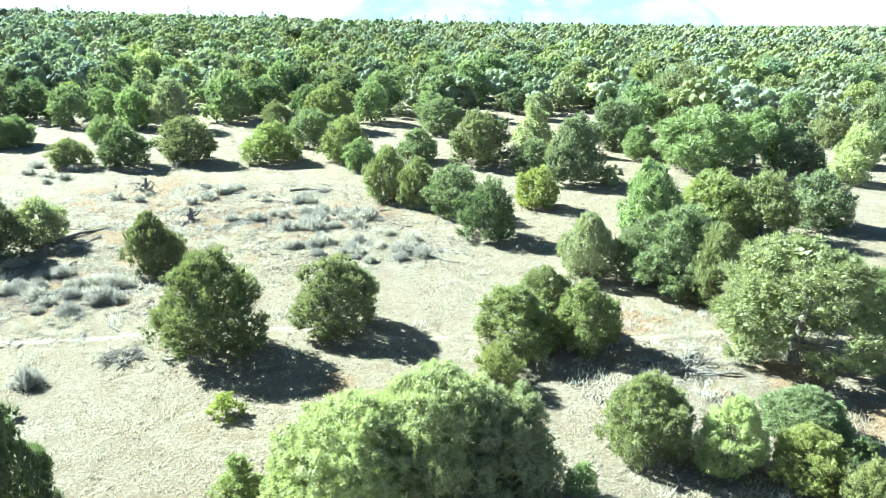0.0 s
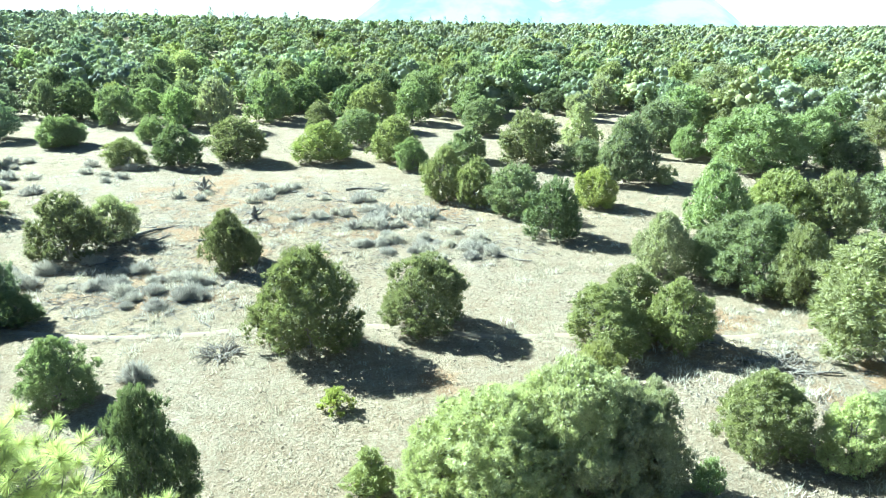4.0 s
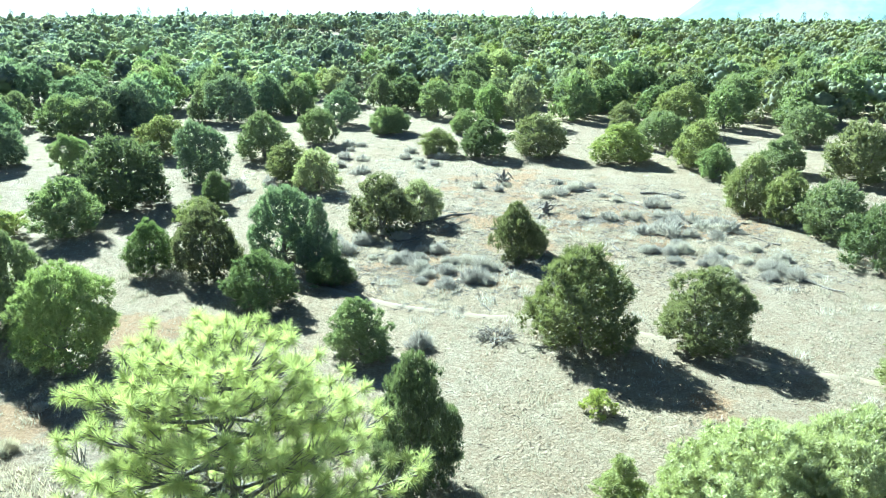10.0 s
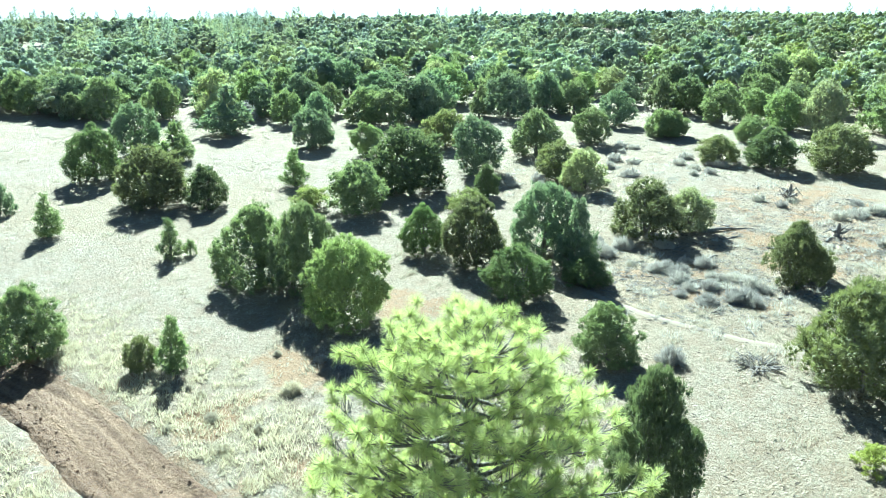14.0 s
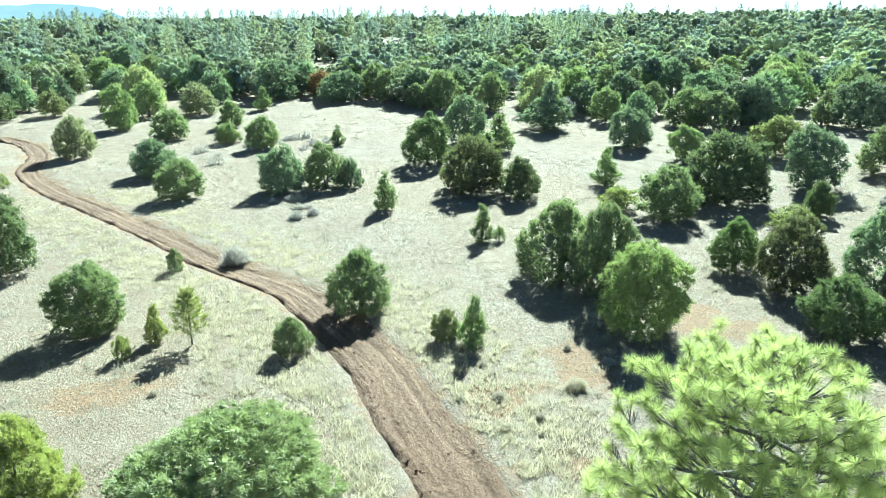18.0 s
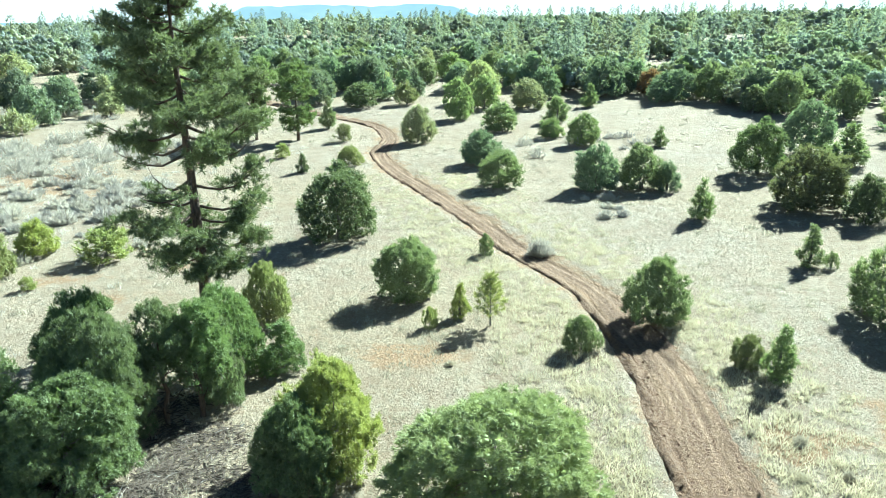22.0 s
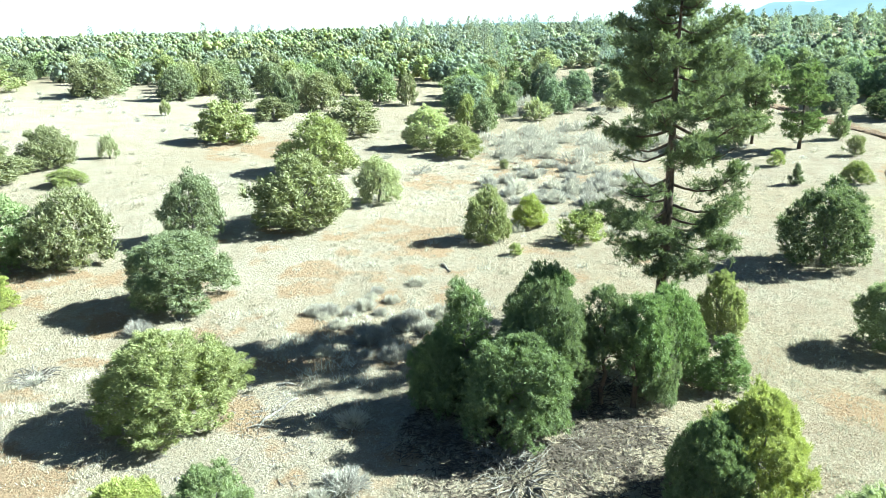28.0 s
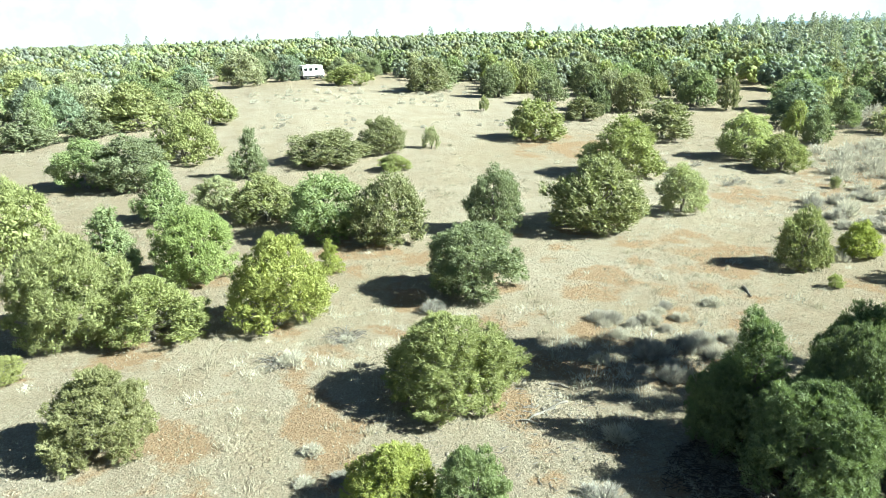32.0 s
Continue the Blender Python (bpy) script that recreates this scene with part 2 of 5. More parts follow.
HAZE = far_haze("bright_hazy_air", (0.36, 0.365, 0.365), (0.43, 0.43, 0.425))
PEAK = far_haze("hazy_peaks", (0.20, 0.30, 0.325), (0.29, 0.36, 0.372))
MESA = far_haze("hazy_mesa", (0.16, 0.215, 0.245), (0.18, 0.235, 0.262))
# far trees: distance haze put into the greens, paler and bluer
HAZED_WOODS = {
    "wood_green": foliage("hazed_green", (0.142, 0.167, 0.132), (0.328, 0.356, 0.295), 0.48, clumps=0.17),
    "wood_olive": foliage("hazed_olive", (0.150, 0.165, 0.124), (0.358, 0.363, 0.284), 0.48, clumps=0.17),
    "wood_blue": foliage("hazed_blue_green", (0.137, 0.167, 0.176), (0.309, 0.341, 0.346), 0.48, clumps=0.17),
    "wood_dark": foliage("hazed_dark", (0.085, 0.107, 0.096), (0.215, 0.244, 0.208), 0.48, clumps=0.17),
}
LITTER = plain("dead_litter", (0.085, 0.065, 0.048), 0.95)
BARE = foliage("bare_grey_twigs", (0.200, 0.190, 0.170), (0.420, 0.400, 0.360), 0.2, glow=(1, 1, 1))
GREENS["bare"] = BARE

# ---- the lie of the land ----
EAR = (-2.5, 0.0)
AZ_KNOTS = (-60, -25, 0, 30, 60, 90, 115, 136, 158, 172, 195, 230)
Z_110 = (2.0, 2.0, 2.2, 2.6, 2.8, 2.6, 2.2, 2.2, 3.2, 4.1, 1.8, 1.0)
Z_400 = (8.0, 6.5, 9.5, 15.5, 14.0, 13.0, 12.5, 10.5, 8.5, 7.0, 4.5, 3.0)
ROAD = [(30, -3), (8, 1), (-4, 3), (-12, 4.6), (-18.6, 5.05), (-22, 4.8), (-26, 4.6), (-29.5, 4.1), (-33, 3.3), (-36.3, 2.2), (-41.7, -1.2), (-46.4, -3.5),
        (-51, -6), (-57, -9.4), (-63, -12.8), (-70.5, -15.8), (-77.5, -16.2), (-85, -18.9), (-90.2, -23.5), (-96, -31), (-112, -48)]
TRAIL_LINE = [(-24, 26.8), (-18.2, 25.9), (-15.5, 26.0), (-13.3, 26.3), (-11.3, 26.8), (-8.0, 27.2), (-5.0, 26.9), (-1.3, 26.1), (1.4, 26.3), (7.4, 26.1), (10.9, 26.5), (18, 27.5)]


def azimuth(x, y):
    a = math.degrees(math.atan2(EAR[0] - x, y - EAR[1]))
    return a + 360 if a < -100 else a


def lie(x, y):
    """Height of the open ground, without the fine bumps."""
    r, a = math.hypot(x - EAR[0], y - EAR[1]), azimuth(x, y)
    z1, z2 = float(np.interp(a, AZ_KNOTS, Z_110)), float(np.interp(a, AZ_KNOTS, Z_400))
    if r < 110:
        k = max(0.0, (r - 28) / 82)
        return z1 * k * k * (1.6 - 0.6 * k)
    if r < 400:
        return z1 + (z2 - z1) * (r - 110) / 290
    return z2 - 0.006 * (min(r, 3000) - 400)


def fine(x, y):
    n = noise.noise
    return 0.10 * n((x * 0.11, y * 0.11, 3.3)) + 0.035 * n((x * 0.6, y * 0.6, 7.7)) + 0.018 * n((x * 2.2, y * 2.2, 1.7))


def ground_z(x, y):
    return lie(x, y) + fine(x, y)


def spline(pts, step):
    """Evenly stepped points on a smooth line through pts."""
    p = np.array(pts, float)
    p = np.vstack([2 * p[0] - p[1], p, 2 * p[-1] - p[-2]])
    out = []
    for i in range(1, len(p) - 2):
        n = max(2, int(np.linalg.norm(p[i + 1] - p[i]) / step))
        t = np.arange(n)[:, None] / n
        a, b, c, d = p[i - 1], p[i], p[i + 1], p[i + 2]
        out.append(0.5 * (2 * b + (c - a) * t + (2 * a - 5 * b + 4 * c - d) * t ** 2 + (3 * b - a - 3 * c + d) * t ** 3))
    return np.vstack(out)


ROAD_PTS = spline(ROAD, 0.3)
TRAIL_PTS = spline(TRAIL_LINE, 0.3)


def road_distance(xy):
    best = np.full(len(xy), 1e9)
    near = (np.abs(xy[:, 0] + 40) < 80) & (np.abs(xy[:, 1] + 20) < 40)
    idx = np.nonzero(near)[0]
    for k in range(0, len(idx), 4000):
        q = xy[idx[k:k + 4000]]
        best[idx[k:k + 4000]] = np.sqrt(((q[:, None] - ROAD_PTS[None, ::2]) ** 2).sum(-1)).min(1)
    return best


SOIL_SPOTS = [(-15.8, -22.3, 3.0), (-11.6, -39.6, 4.5), (-22.3, -30.0, 4.0), (-0.7, -22.2, 3.5), (-40, -67, 9), (1.2, -31, 3), (-5.5, -21.5, 3), (-43, -42.5, 5),
              (-25.1, -28.9, 3.5), (-27.3, -5.0, 2.5), (-22.5, 7.8, 1.6), (-24.2, 11.2, 2.2), (-25.5, 19.4, 3.0), (-20, 51, 8), (-16, 41, 7), (-4.5, 46, 5), (-17.5, 31, 4.5), (-55, -41, 9), (-30, -33, 6), (-7.5, 40.5, 3.5), (-3.5, 22.1, 1.2), (8, 28, 4), (13, 21, 4), (-12, 46, 6), (-15.5, 8.6, 2.4), (-13.2, 10.2, 1.8), (-18.5, 8.2, 1.8)]


LIT_PALE = [(-3, -24, 16, 13), (-30, -46, 24, 16), (-25, -100, 45, 42), (-22, -33, 14, 8)]   # stretches paled for their front-lit brightness: centre and half widths


def build_ground():
    steps = [0.0]
    while steps[-1] < 4800:
        steps.append(steps[-1] + max(0.26, 0.0165 * steps[-1]))
    rings, spokes = len(steps), 640
    r = np.repeat(np.array(steps) + 0.01, spokes)
    a = np.tile(2 * np.pi * np.arange(spokes) / spokes, rings)
    xy = np.stack([EAR[0] + r * np.cos(a), EAR[1] + r * np.sin(a)], 1)
    z = np.array([ground_z(x, y) if q < 300 else lie(x, y) for (x, y), q in zip(xy, r)])
    rd = road_distance(xy)
    z -= 0.26 * np.clip((1.35 - 0.3 * np.clip((-30 - xy[:, 0]) / 8, 0, 1) - rd) / 0.4, 0, 1)
    i, j = np.meshgrid(np.arange(rings - 1), np.arange(spokes), indexing="ij")
    k = (j + 1) % spokes
    f = np.stack([i * spokes + j, (i + 1) * spokes + j, (i + 1) * spokes + k, i * spokes + k], -1).reshape(-1, 4)
    me = mesh_of("ground", [(np.column_stack([xy, z]), f)], GROUND, True)
    warp = np.array([noise.noise((x * 0.45, y * 0.45, 6)) for x, y in xy * (r < 150)[:, None]])
    soil = np.clip(0.75 - rd / 4.0, 0, 0.48)
    soil = np.maximum(soil, np.clip(0.27 + 0.9 * warp, 0, 0.85) * np.exp(-(((xy - [-16, -30]) / [30, 24]) ** 2).sum(1)))
    for x, y, q in SOIL_SPOTS:
        soil = np.maximum(soil, np.clip(0.55 + 0.8 * warp, 0, 0.85) * np.exp(-(((xy - [x, y]) ** 2).sum(1)) / (1.1 * q) ** 2))
    att = me.attributes.new("soil", "FLOAT", "POINT")
    att.data.foreach_set("value", soil.astype(np.float32))
    lit_pale = np.zeros(len(xy))
    for x, y, wx, wy in LIT_PALE:
        lit_pale = np.maximum(lit_pale, np.exp(-(((xy - [x, y]) / [wx, wy]) ** 2).sum(1)))
    att = me.attributes.new("lit_pale", "FLOAT", "POINT")
    att.data.foreach_set("value", (np.clip(0.75 + 0.7 * warp, 0.1, 1) * 0.8 * lit_pale).astype(np.float32))
    return tagged(new("ground", me), "pale dry grass and reddish soil ground", "ground", kind="structure")


def strip(name, pts, across, lift, mat, label, kind_name):
    """A band laid along pts; across holds the offsets, lift(s, o, x, y) gives the height over the land."""
    d = unit(np.gradient(pts, axis=0))
    side = np.stack([-d[:, 1], d[:, 0]], 1)
    v, worn = [], []
    for i in range(len(pts)):
        for o in across:
            x, y = pts[i] + side[i] * o
            v.append((x, y, ground_z(x, y) + lift(i * 0.3, o, x, y)))
            u = o + 0.10 * math.sin(i * 0.11) + 0.05 * math.sin(i * 0.037)
            wheel = max(math.exp(-((u - c) / b) ** 2) * k for c, b, k in ((-0.80, 0.15, 1), (-0.40, 0.10, 0.8), (0.05, 0.09, 0.6), (0.42, 0.15, 1)))
            worn.append(min(1.0, max(0.0, wheel * (0.75 + 0.9 * noise.noise((x * 0.35, y * 0.35, 9))) + 0.18 * noise.noise((x * 1.7, y * 1.7, 3)))))
    n, m = len(pts), len(across)
    i, j = np.meshgrid(np.arange(n - 1), np.arange(m - 1), indexing="ij")
    f = np.stack([i * m + j, (i + 1) * m + j, (i + 1) * m + j + 1, i * m + j + 1], -1).reshape(-1, 4)
    me = mesh_of(name, [(np.array(v), f)], mat, True)
    att = me.attributes.new("worn", "FLOAT", "POINT")
    att.data.foreach_set("value", np.array(worn, np.float32))
    return tagged(new(name, me), label, kind_name, kind="structure")


def road_lift(s, o, x, y):
    a, wide = abs(o), 1.25 - 0.3 * min(1, max(0, (-30 - x) / 8))
    rut = -0.07 * math.exp(-((a - 0.55 - 0.1 * math.sin(s * 0.4)) / 0.18) ** 2)
    clod = 0.10 * noise.noise((x * 3.1, y * 3.1, 2)) * (0.35 + 0.65 * (a > 0.7)) + 0.05 * noise.noise((x * 8, y * 8, 5)) * (a > 0.65)
    berm = (0.20 if o > 0 else 0.07) * math.exp(-((a - wide + 0.2) / 0.2) ** 2) * (0.6 + 0.8 * noise.noise((x * 0.9, y * 0.9, 4)))
    clod += (0.075 if o > 0.3 else 0.03) * noise.noise((s * 0.35, o * 9, 3))
    drop = -0.5 * max(0.0, a - wide - 0.38 * noise.noise((x * 0.7, y * 0.7, 8))) / 0.4
    return -0.08 + rut + clod + berm + drop


def trail_lift(s, o, x, y):
    return 0.03 - 0.2 * max(0.0, abs(o) - 0.06 - 0.07 * noise.noise((x * 1.3, y * 1.3, 1)))


def road_clods(count, seed):
    """Loose lumps of earth thrown up along the road's rougher edge."""
    rng = np.random.default_rng(seed)
    bv, bf = ball()
    d = unit(np.gradient(ROAD_PTS, axis=0))
    blocks = []
    for i in range(count):
        k = rng.integers(0, len(ROAD_PTS))
        x0, y0 = ROAD_PTS[k]
        o = rng.normal(1.0, 0.22) if rng.random() < 0.7 else rng.uniform(-1.3, 1.3)
        x, y = x0 - d[k, 1] * o, y0 + d[k, 0] * o
        if x > -6 or x < -60:
            continue
        q = 0.012 + 0.034 * rng.random() ** 2.5
        v = bv * (1 + 0.35 * np.sin(bv * 3 + i).sum(1, keepdims=True) * 0.5) * q * rng.uniform(0.6, 1.3, 3)
        blocks.append((v + [x, y, ground_z(x, y) + max(-0.1, road_lift(k * 0.3, o, x, y)) + q * 0.3], bf))
    return tagged(new("road_clods", mesh_of("road_clods", blocks, TRACK)), "loose clods of brown earth along the dirt road", "earth", kind="stuff")

# ---- building helpers ----
def mesh_of(name, blocks, mat, smooth=False):
    """One mesh from blocks of (vertices n x 3, faces m x 3 or m x 4)."""
    vs, starts, totals, loops, base, ls = [], [], [], [], 0, 0
    for v, f in blocks:
        v, f = np.asarray(v, np.float32).reshape(-1, 3), np.asarray(f, np.int32)
        vs.append(v)
        loops.append((f + base).ravel())
        k = f.shape[1]
        starts.append(ls + np.arange(len(f), dtype=np.int32) * k)
        totals.append(np.full(len(f), k, np.int32))
        base += len(v)
        ls += f.size
    v, loops = np.concatenate(vs), np.concatenate(loops)
    me = bpy.data.meshes.new(name)
    me.vertices.add(len(v))
    me.vertices.foreach_set("co", v.ravel())
    me.loops.add(len(loops))
    me.loops.foreach_set("vertex_index", loops)
    starts, totals = np.concatenate(starts), np.concatenate(totals)
    me.polygons.add(len(starts))
    me.polygons.foreach_set("loop_start", starts)
    me.polygons.foreach_set("loop_total", totals)
    if smooth:
        me.polygons.foreach_set("use_smooth", np.ones(len(starts), bool))
    me.materials.append(mat)
    me.update(calc_edges=True)
    return me


def part_of(name, me, parent, mat=None, label=""):
    ob = new(name, me)
    ob.parent = parent
    if mat is not None:
        ob.material_slots[0].link = "OBJECT"
        ob.material_slots[0].material = mat
    return tagged(ob, label)


def stand(name, x, y, turn=0.0, scale=(1, 1, 1), z=None):
    e = new(name)
    e.location = (x, y, ground_z(x, y) - 0.03 if z is None else z)
    e.rotation_euler = (0, 0, turn)
    e.scale = scale
    return e


def unit(v):
    return v / np.maximum(np.linalg.norm(v, axis=-1, keepdims=True), 1e-9)


def tube(pts, radii, sides=6):
    """A tapered tube along points."""
    pts, radii = np.asarray(pts, float), np.asarray(radii, float)
    d = unit(np.gradient(pts, axis=0))
    ref = np.array([1.0, 0.13, 0.21]) if abs(d[0][2]) > 0.7 else np.array([0.1, 0.05, 1.0])
    a = unit(np.cross(d, ref))
    b = np.cross(d, a)
    th = np.arange(sides) * 2 * np.pi / sides
    v = pts[:, None] + radii[:, None, None] * (a[:, None] * np.cos(th)[None, :, None] + b[:, None] * np.sin(th)[None, :, None])
    i, j = np.meshgrid(np.arange(len(pts) - 1), np.arange(sides), indexing="ij")
    k = (j + 1) % sides
    f = np.stack([i * sides + j, i * sides + k, (i + 1) * sides + k, (i + 1) * sides + j], -1).reshape(-1, 4)
    return v.reshape(-1, 3), f


def sprays(p, n, length, width, blades, rise, loose, rng):
    """Small pointed blades that fan out at the points p along n."""
    m = len(p) * blades
    p, n = np.repeat(p, blades, 0), np.repeat(n, blades, 0)
    d = unit(n + np.array([0, 0, rise]) + rng.normal(0, loose, (m, 3)))
    s = unit(np.cross(d, n + rng.normal(0, 0.5, (m, 3))))
    ln = length * rng.uniform(0.65, 1.35, (m, 1))
    w = s * width * rng.uniform(0.7, 1.3, (m, 1))
    p = p - d * ln * 0.3
    v = np.stack([p - w, p + w, p + d * ln], 1)
    return v.reshape(-1, 3), np.arange(m * 3).reshape(-1, 3)


BALL = {}


def ball(fine=2):
    """A coarse round form."""
    if fine not in BALL:
        bm = bmesh.new()
        bmesh.ops.create_icosphere(bm, subdivisions=fine, radius=1)
        BALL[fine] = (np.array([v.co[:] for v in bm.verts]), np.array([[v.index for v in f.verts] for f in bm.faces]))
        bm.free()
    return BALL[fine]


def lobes(h, w, rng, shape, count):
    """Centres and radii of the rounded masses that make up a crown h high and w wide, uneven in reach."""
    out = []
    skew = rng.normal(0, 0.05 * w, 2)
    for i in range(count):
        u = (i + rng.uniform(0.05, 0.95)) / count
        if shape == "cone":
            r = 0.5 * w * (1 - u) ** 0.85 * (0.55 + 0.45 * min(1, u * 6))
        elif shape in ("dome", "raised"):
            r = 0.5 * w * math.sqrt(max(0.05, 1 - (abs(u - 0.40) / 0.64) ** 2.2))
        else:
            r = 0.5 * w * (1 - u ** 2.2) ** 0.62 * (0.78 + 0.22 * min(1, u * 5))
        size = rng.uniform(0.11, 0.24) * w if shape != "cone" else rng.uniform(0.17, 0.27) * w * (1 - 0.62 * u)
        size = min(size, 0.27 * h)
        a = i * 2.4 + rng.uniform(-0.8, 0.8)
        q = max(0.0, r - 0.85 * size) * rng.uniform(0.78, 1.32)
        z = size * 0.7 + u * (h - 1.6 * size)
        out.append((q * math.cos(a) + skew[0] * u, q * math.sin(a) + skew[1] * u, z, size))
    for i in range(11 if shape != "cone" else 5):
        u, a, size = rng.uniform(0.05, 1.0), rng.uniform(0, 6.28), rng.uniform(0.055, 0.10) * w
        r = 0.5 * w * (1 - u ** 2.4) ** 0.6 if shape != "cone" else 0.5 * w * (1 - u) ** 0.85
        out.append((r * math.cos(a) * rng.uniform(0.85, 1.12), r * math.sin(a) * rng.uniform(0.85, 1.12), size + u * (h - 1.2 * size), size))
    if shape == "raised":
        out = [(x * 0.9, y * 0.9, 0.34 * h + 0.64 * z, 0.9 * s) for x, y, z, s in out]
    out.append((0, 0, h * 0.55 if shape == "raised" else h * 0.42, 0.22 * w if shape != "cone" else 0.16 * w))
    out.append((skew[0], skew[1], h - 0.15 * w, 0.15 * w if shape != "cone" else 0.09 * w))
    return np.array(out)


def puff_blocks(p, d, pr, fans, slim, long, rise, loose, tall, rng, heart=(0.28, 0.52)):
    """Tufts at p: a knobbly heart with sprays that hug it and point up and out."""
    n = len(p)
    axis = unit(d * 0.6 + [0, 0, rise] + rng.normal(0, 0.3, (n, 3)))
    bv, bf = ball(1)
    k = len(bv)
    v = bv[None] * rng.uniform(*heart, (n, k, 1)) * pr[:, None]
    v = v + axis[:, None] * (v * axis[:, None]).sum(-1, keepdims=True) * (tall - 1) + p[:, None]
    hearts = v.reshape(-1, 3), (bf[None] + (np.arange(n) * k)[:, None, None]).reshape(-1, 3)
    a, q, r, o = (np.repeat(x, fans, 0) for x in (axis, p, pr, d))
    e = unit(rng.normal(0, 1, a.shape) + 0.65 * a + 0.45 * o)
    b = e * r * rng.uniform(0.5, 0.95, (len(a), 1))
    b = q + b + a * (b * a).sum(-1, keepdims=True) * (tall - 1)
    g = unit(0.8 * a + 0.65 * e + rng.normal(0, loose, a.shape))
    s = unit(np.cross(g, e + rng.normal(0, 0.35, a.shape))) * r * slim * rng.uniform(0.7, 1.3, (len(a), 1))
    ln = r * long * rng.uniform(0.6, 1.35, (len(a), 1))
    t = np.stack([b - s, b + s, b + g * ln], 1)
    return [hearts, (t.reshape(-1, 3), np.arange(len(a) * 3).reshape(-1, 3))]


def crown_blocks(h, w, rng, shape, count, puffs, puff, fans, slim, long, rise, loose, tall, flat=0.9, core=0.5, bare=0.0, inner=1.0):
    """A crown: rounded masses, each set with small tufts of sprays."""
    lb = lobes(h, w, rng, shape, count)
    c, s = lb[:, :3], lb[:, 3]
    squash = np.array([1, 1, flat])
    blocks, mid = [], np.array([0, 0, h * 0.4])
    bv, bf = ball()
    for i in range(len(lb)):
        n = max(5, int(puffs * 4 * np.pi * s[i] ** 2))
        d = unit(rng.normal(0, 1, (n, 3)))
        out = unit(c[i] - mid + 1e-6)
        d = d[(d @ out) > rng.uniform(-0.8, 0.05, n)]
        p = c[i] + d * s[i] * squash * np.sqrt(rng.uniform(0.30, 1.1, (len(d), 1)))
        keep = p[:, 2] > 0.04 * h
        for j in range(len(lb)):
            if j != i:
                keep &= (((p - c[j]) / (s[j] * squash)) ** 2).sum(1) > 0.66
        wave = np.sin(p * [1.9, 2.2, 2.6] * (4.0 / w) ** 0.5 + [h + i * 0.05, w, 1.3 * h]).sum(1)
        keep &= wave > -1.15 - 0.5 * rng.random(len(p))
        if bare:
            keep &= rng.random(len(p)) > bare * (1.25 - p[:, 2] / h)
        p, d = p[keep], d[keep]
        if len(p):
            blocks += puff_blocks(p, d, puff * rng.uniform(0.6, 1.35, (len(p), 1)), fans, slim, long, rise, loose, tall, rng)
        m = int(90 * s[i] ** 2 / inner ** 2)
        k = unit(rng.normal(0, 1, (m, 3)))
        q = c[i] + k * s[i] * 0.5 * squash * rng.random((m, 1)) ** 0.4
        q[:, 2] = np.maximum(q[:, 2], 0.08 * h)
        blocks.append(sprays(q, k, 0.24 * inner, 0.07 * inner, 1, 0.3, 0.7, rng))
        if core:
            k = core * s[i] * rng.uniform(0.8, 1.0)
            wob = 1 + 0.2 * np.sin(bv * 5.3 + i * 1.7).sum(1, keepdims=True) / 1.7
            cv = c[i] + bv * wob * k * squash
            cv[:, 2] = np.maximum(cv[:, 2], 0.12 * h)
            blocks.append((cv, bf))
    return blocks


def trunk_blocks(h, w, rng, stems, r0, limbs=9, top=0.8):
    """Stems that part near the ground, with limbs that reach into the crown."""
    blocks = []
    for k in range(stems):
        a, lean = rng.uniform(0, 6.28), (0.05 if stems == 1 else 0.22) * w
        t = np.linspace(0, 1, 7)
        line = np.stack([math.cos(a) * lean * t ** 1.3 + rng.normal(0, 0.02, 7) * w, math.sin(a) * lean * t ** 1.3 + rng.normal(0, 0.02, 7) * w, t * h * top], 1)
        line[0] = (0.5 * r0 * (stems > 1) * math.cos(a), 0.5 * r0 * (stems > 1) * math.sin(a), -0.15)
        blocks.append(tube(line, r0 * (1.15 - t) ** 1.1 / math.sqrt(stems), 7))
        for i in range(limbs):
            u = rng.uniform(0.12, 0.85)
            b, o = rng.uniform(0, 6.28), line[0] * 0
            q = np.array([np.interp(u, t, line[:, m]) for m in range(3)])
            ln = 0.42 * w * (1.05 - 0.6 * u)
            e = q + np.array([math.cos(b) * ln, math.sin(b) * ln, ln * rng.uniform(0.25, 0.8)])
            m = (q + e) / 2 + rng.normal(0, 0.06, 3) * ln - np.array([0, 0, 0.1 * ln])
            rr = r0 * 0.38 * (1.1 - u) / math.sqrt(stems)
            blocks.append(tube([q, m, e], [rr, rr * 0.6, rr * 0.15], 5))
    return blocks


# ---- kinds of plants ----
TONE_WORDS = {"olive": "olive-green", "green": "fresh green", "blue": "blue-green", "dark": "dark green", "yellow": "yellow-green", "pale": "pale grey-green", "needle": "bright green", "rust": "rust-brown", "bare": "bare grey", "brown": "brownish olive", "emerald": "deep green", "fresh": "light fresh green"}
STYLE = {
    # shape, masses, tuft radius, spray half width, spray length, rise, loose, tuft stretch, flat
    "juniper": ("round", 27, 0.16, 0.085, 0.66, 0.8, 0.45, 1.4, 1.0),
    "pinyon": ("dome", 29, 0.165, 0.070, 0.66, 0.35, 0.6, 0.95, 0.8),
    "slender": ("raised", 24, 0.15, 0.070, 0.7, 0.35, 0.6, 0.95, 0.8),
    "conifer": ("cone", 22, 0.10, 0.10, 0.75, 0.5, 0.45, 1.2, 0.8),
    "bush": ("round", 12, 0.085, 0.11, 0.8, 0.8, 0.4, 1.4, 0.9),
}
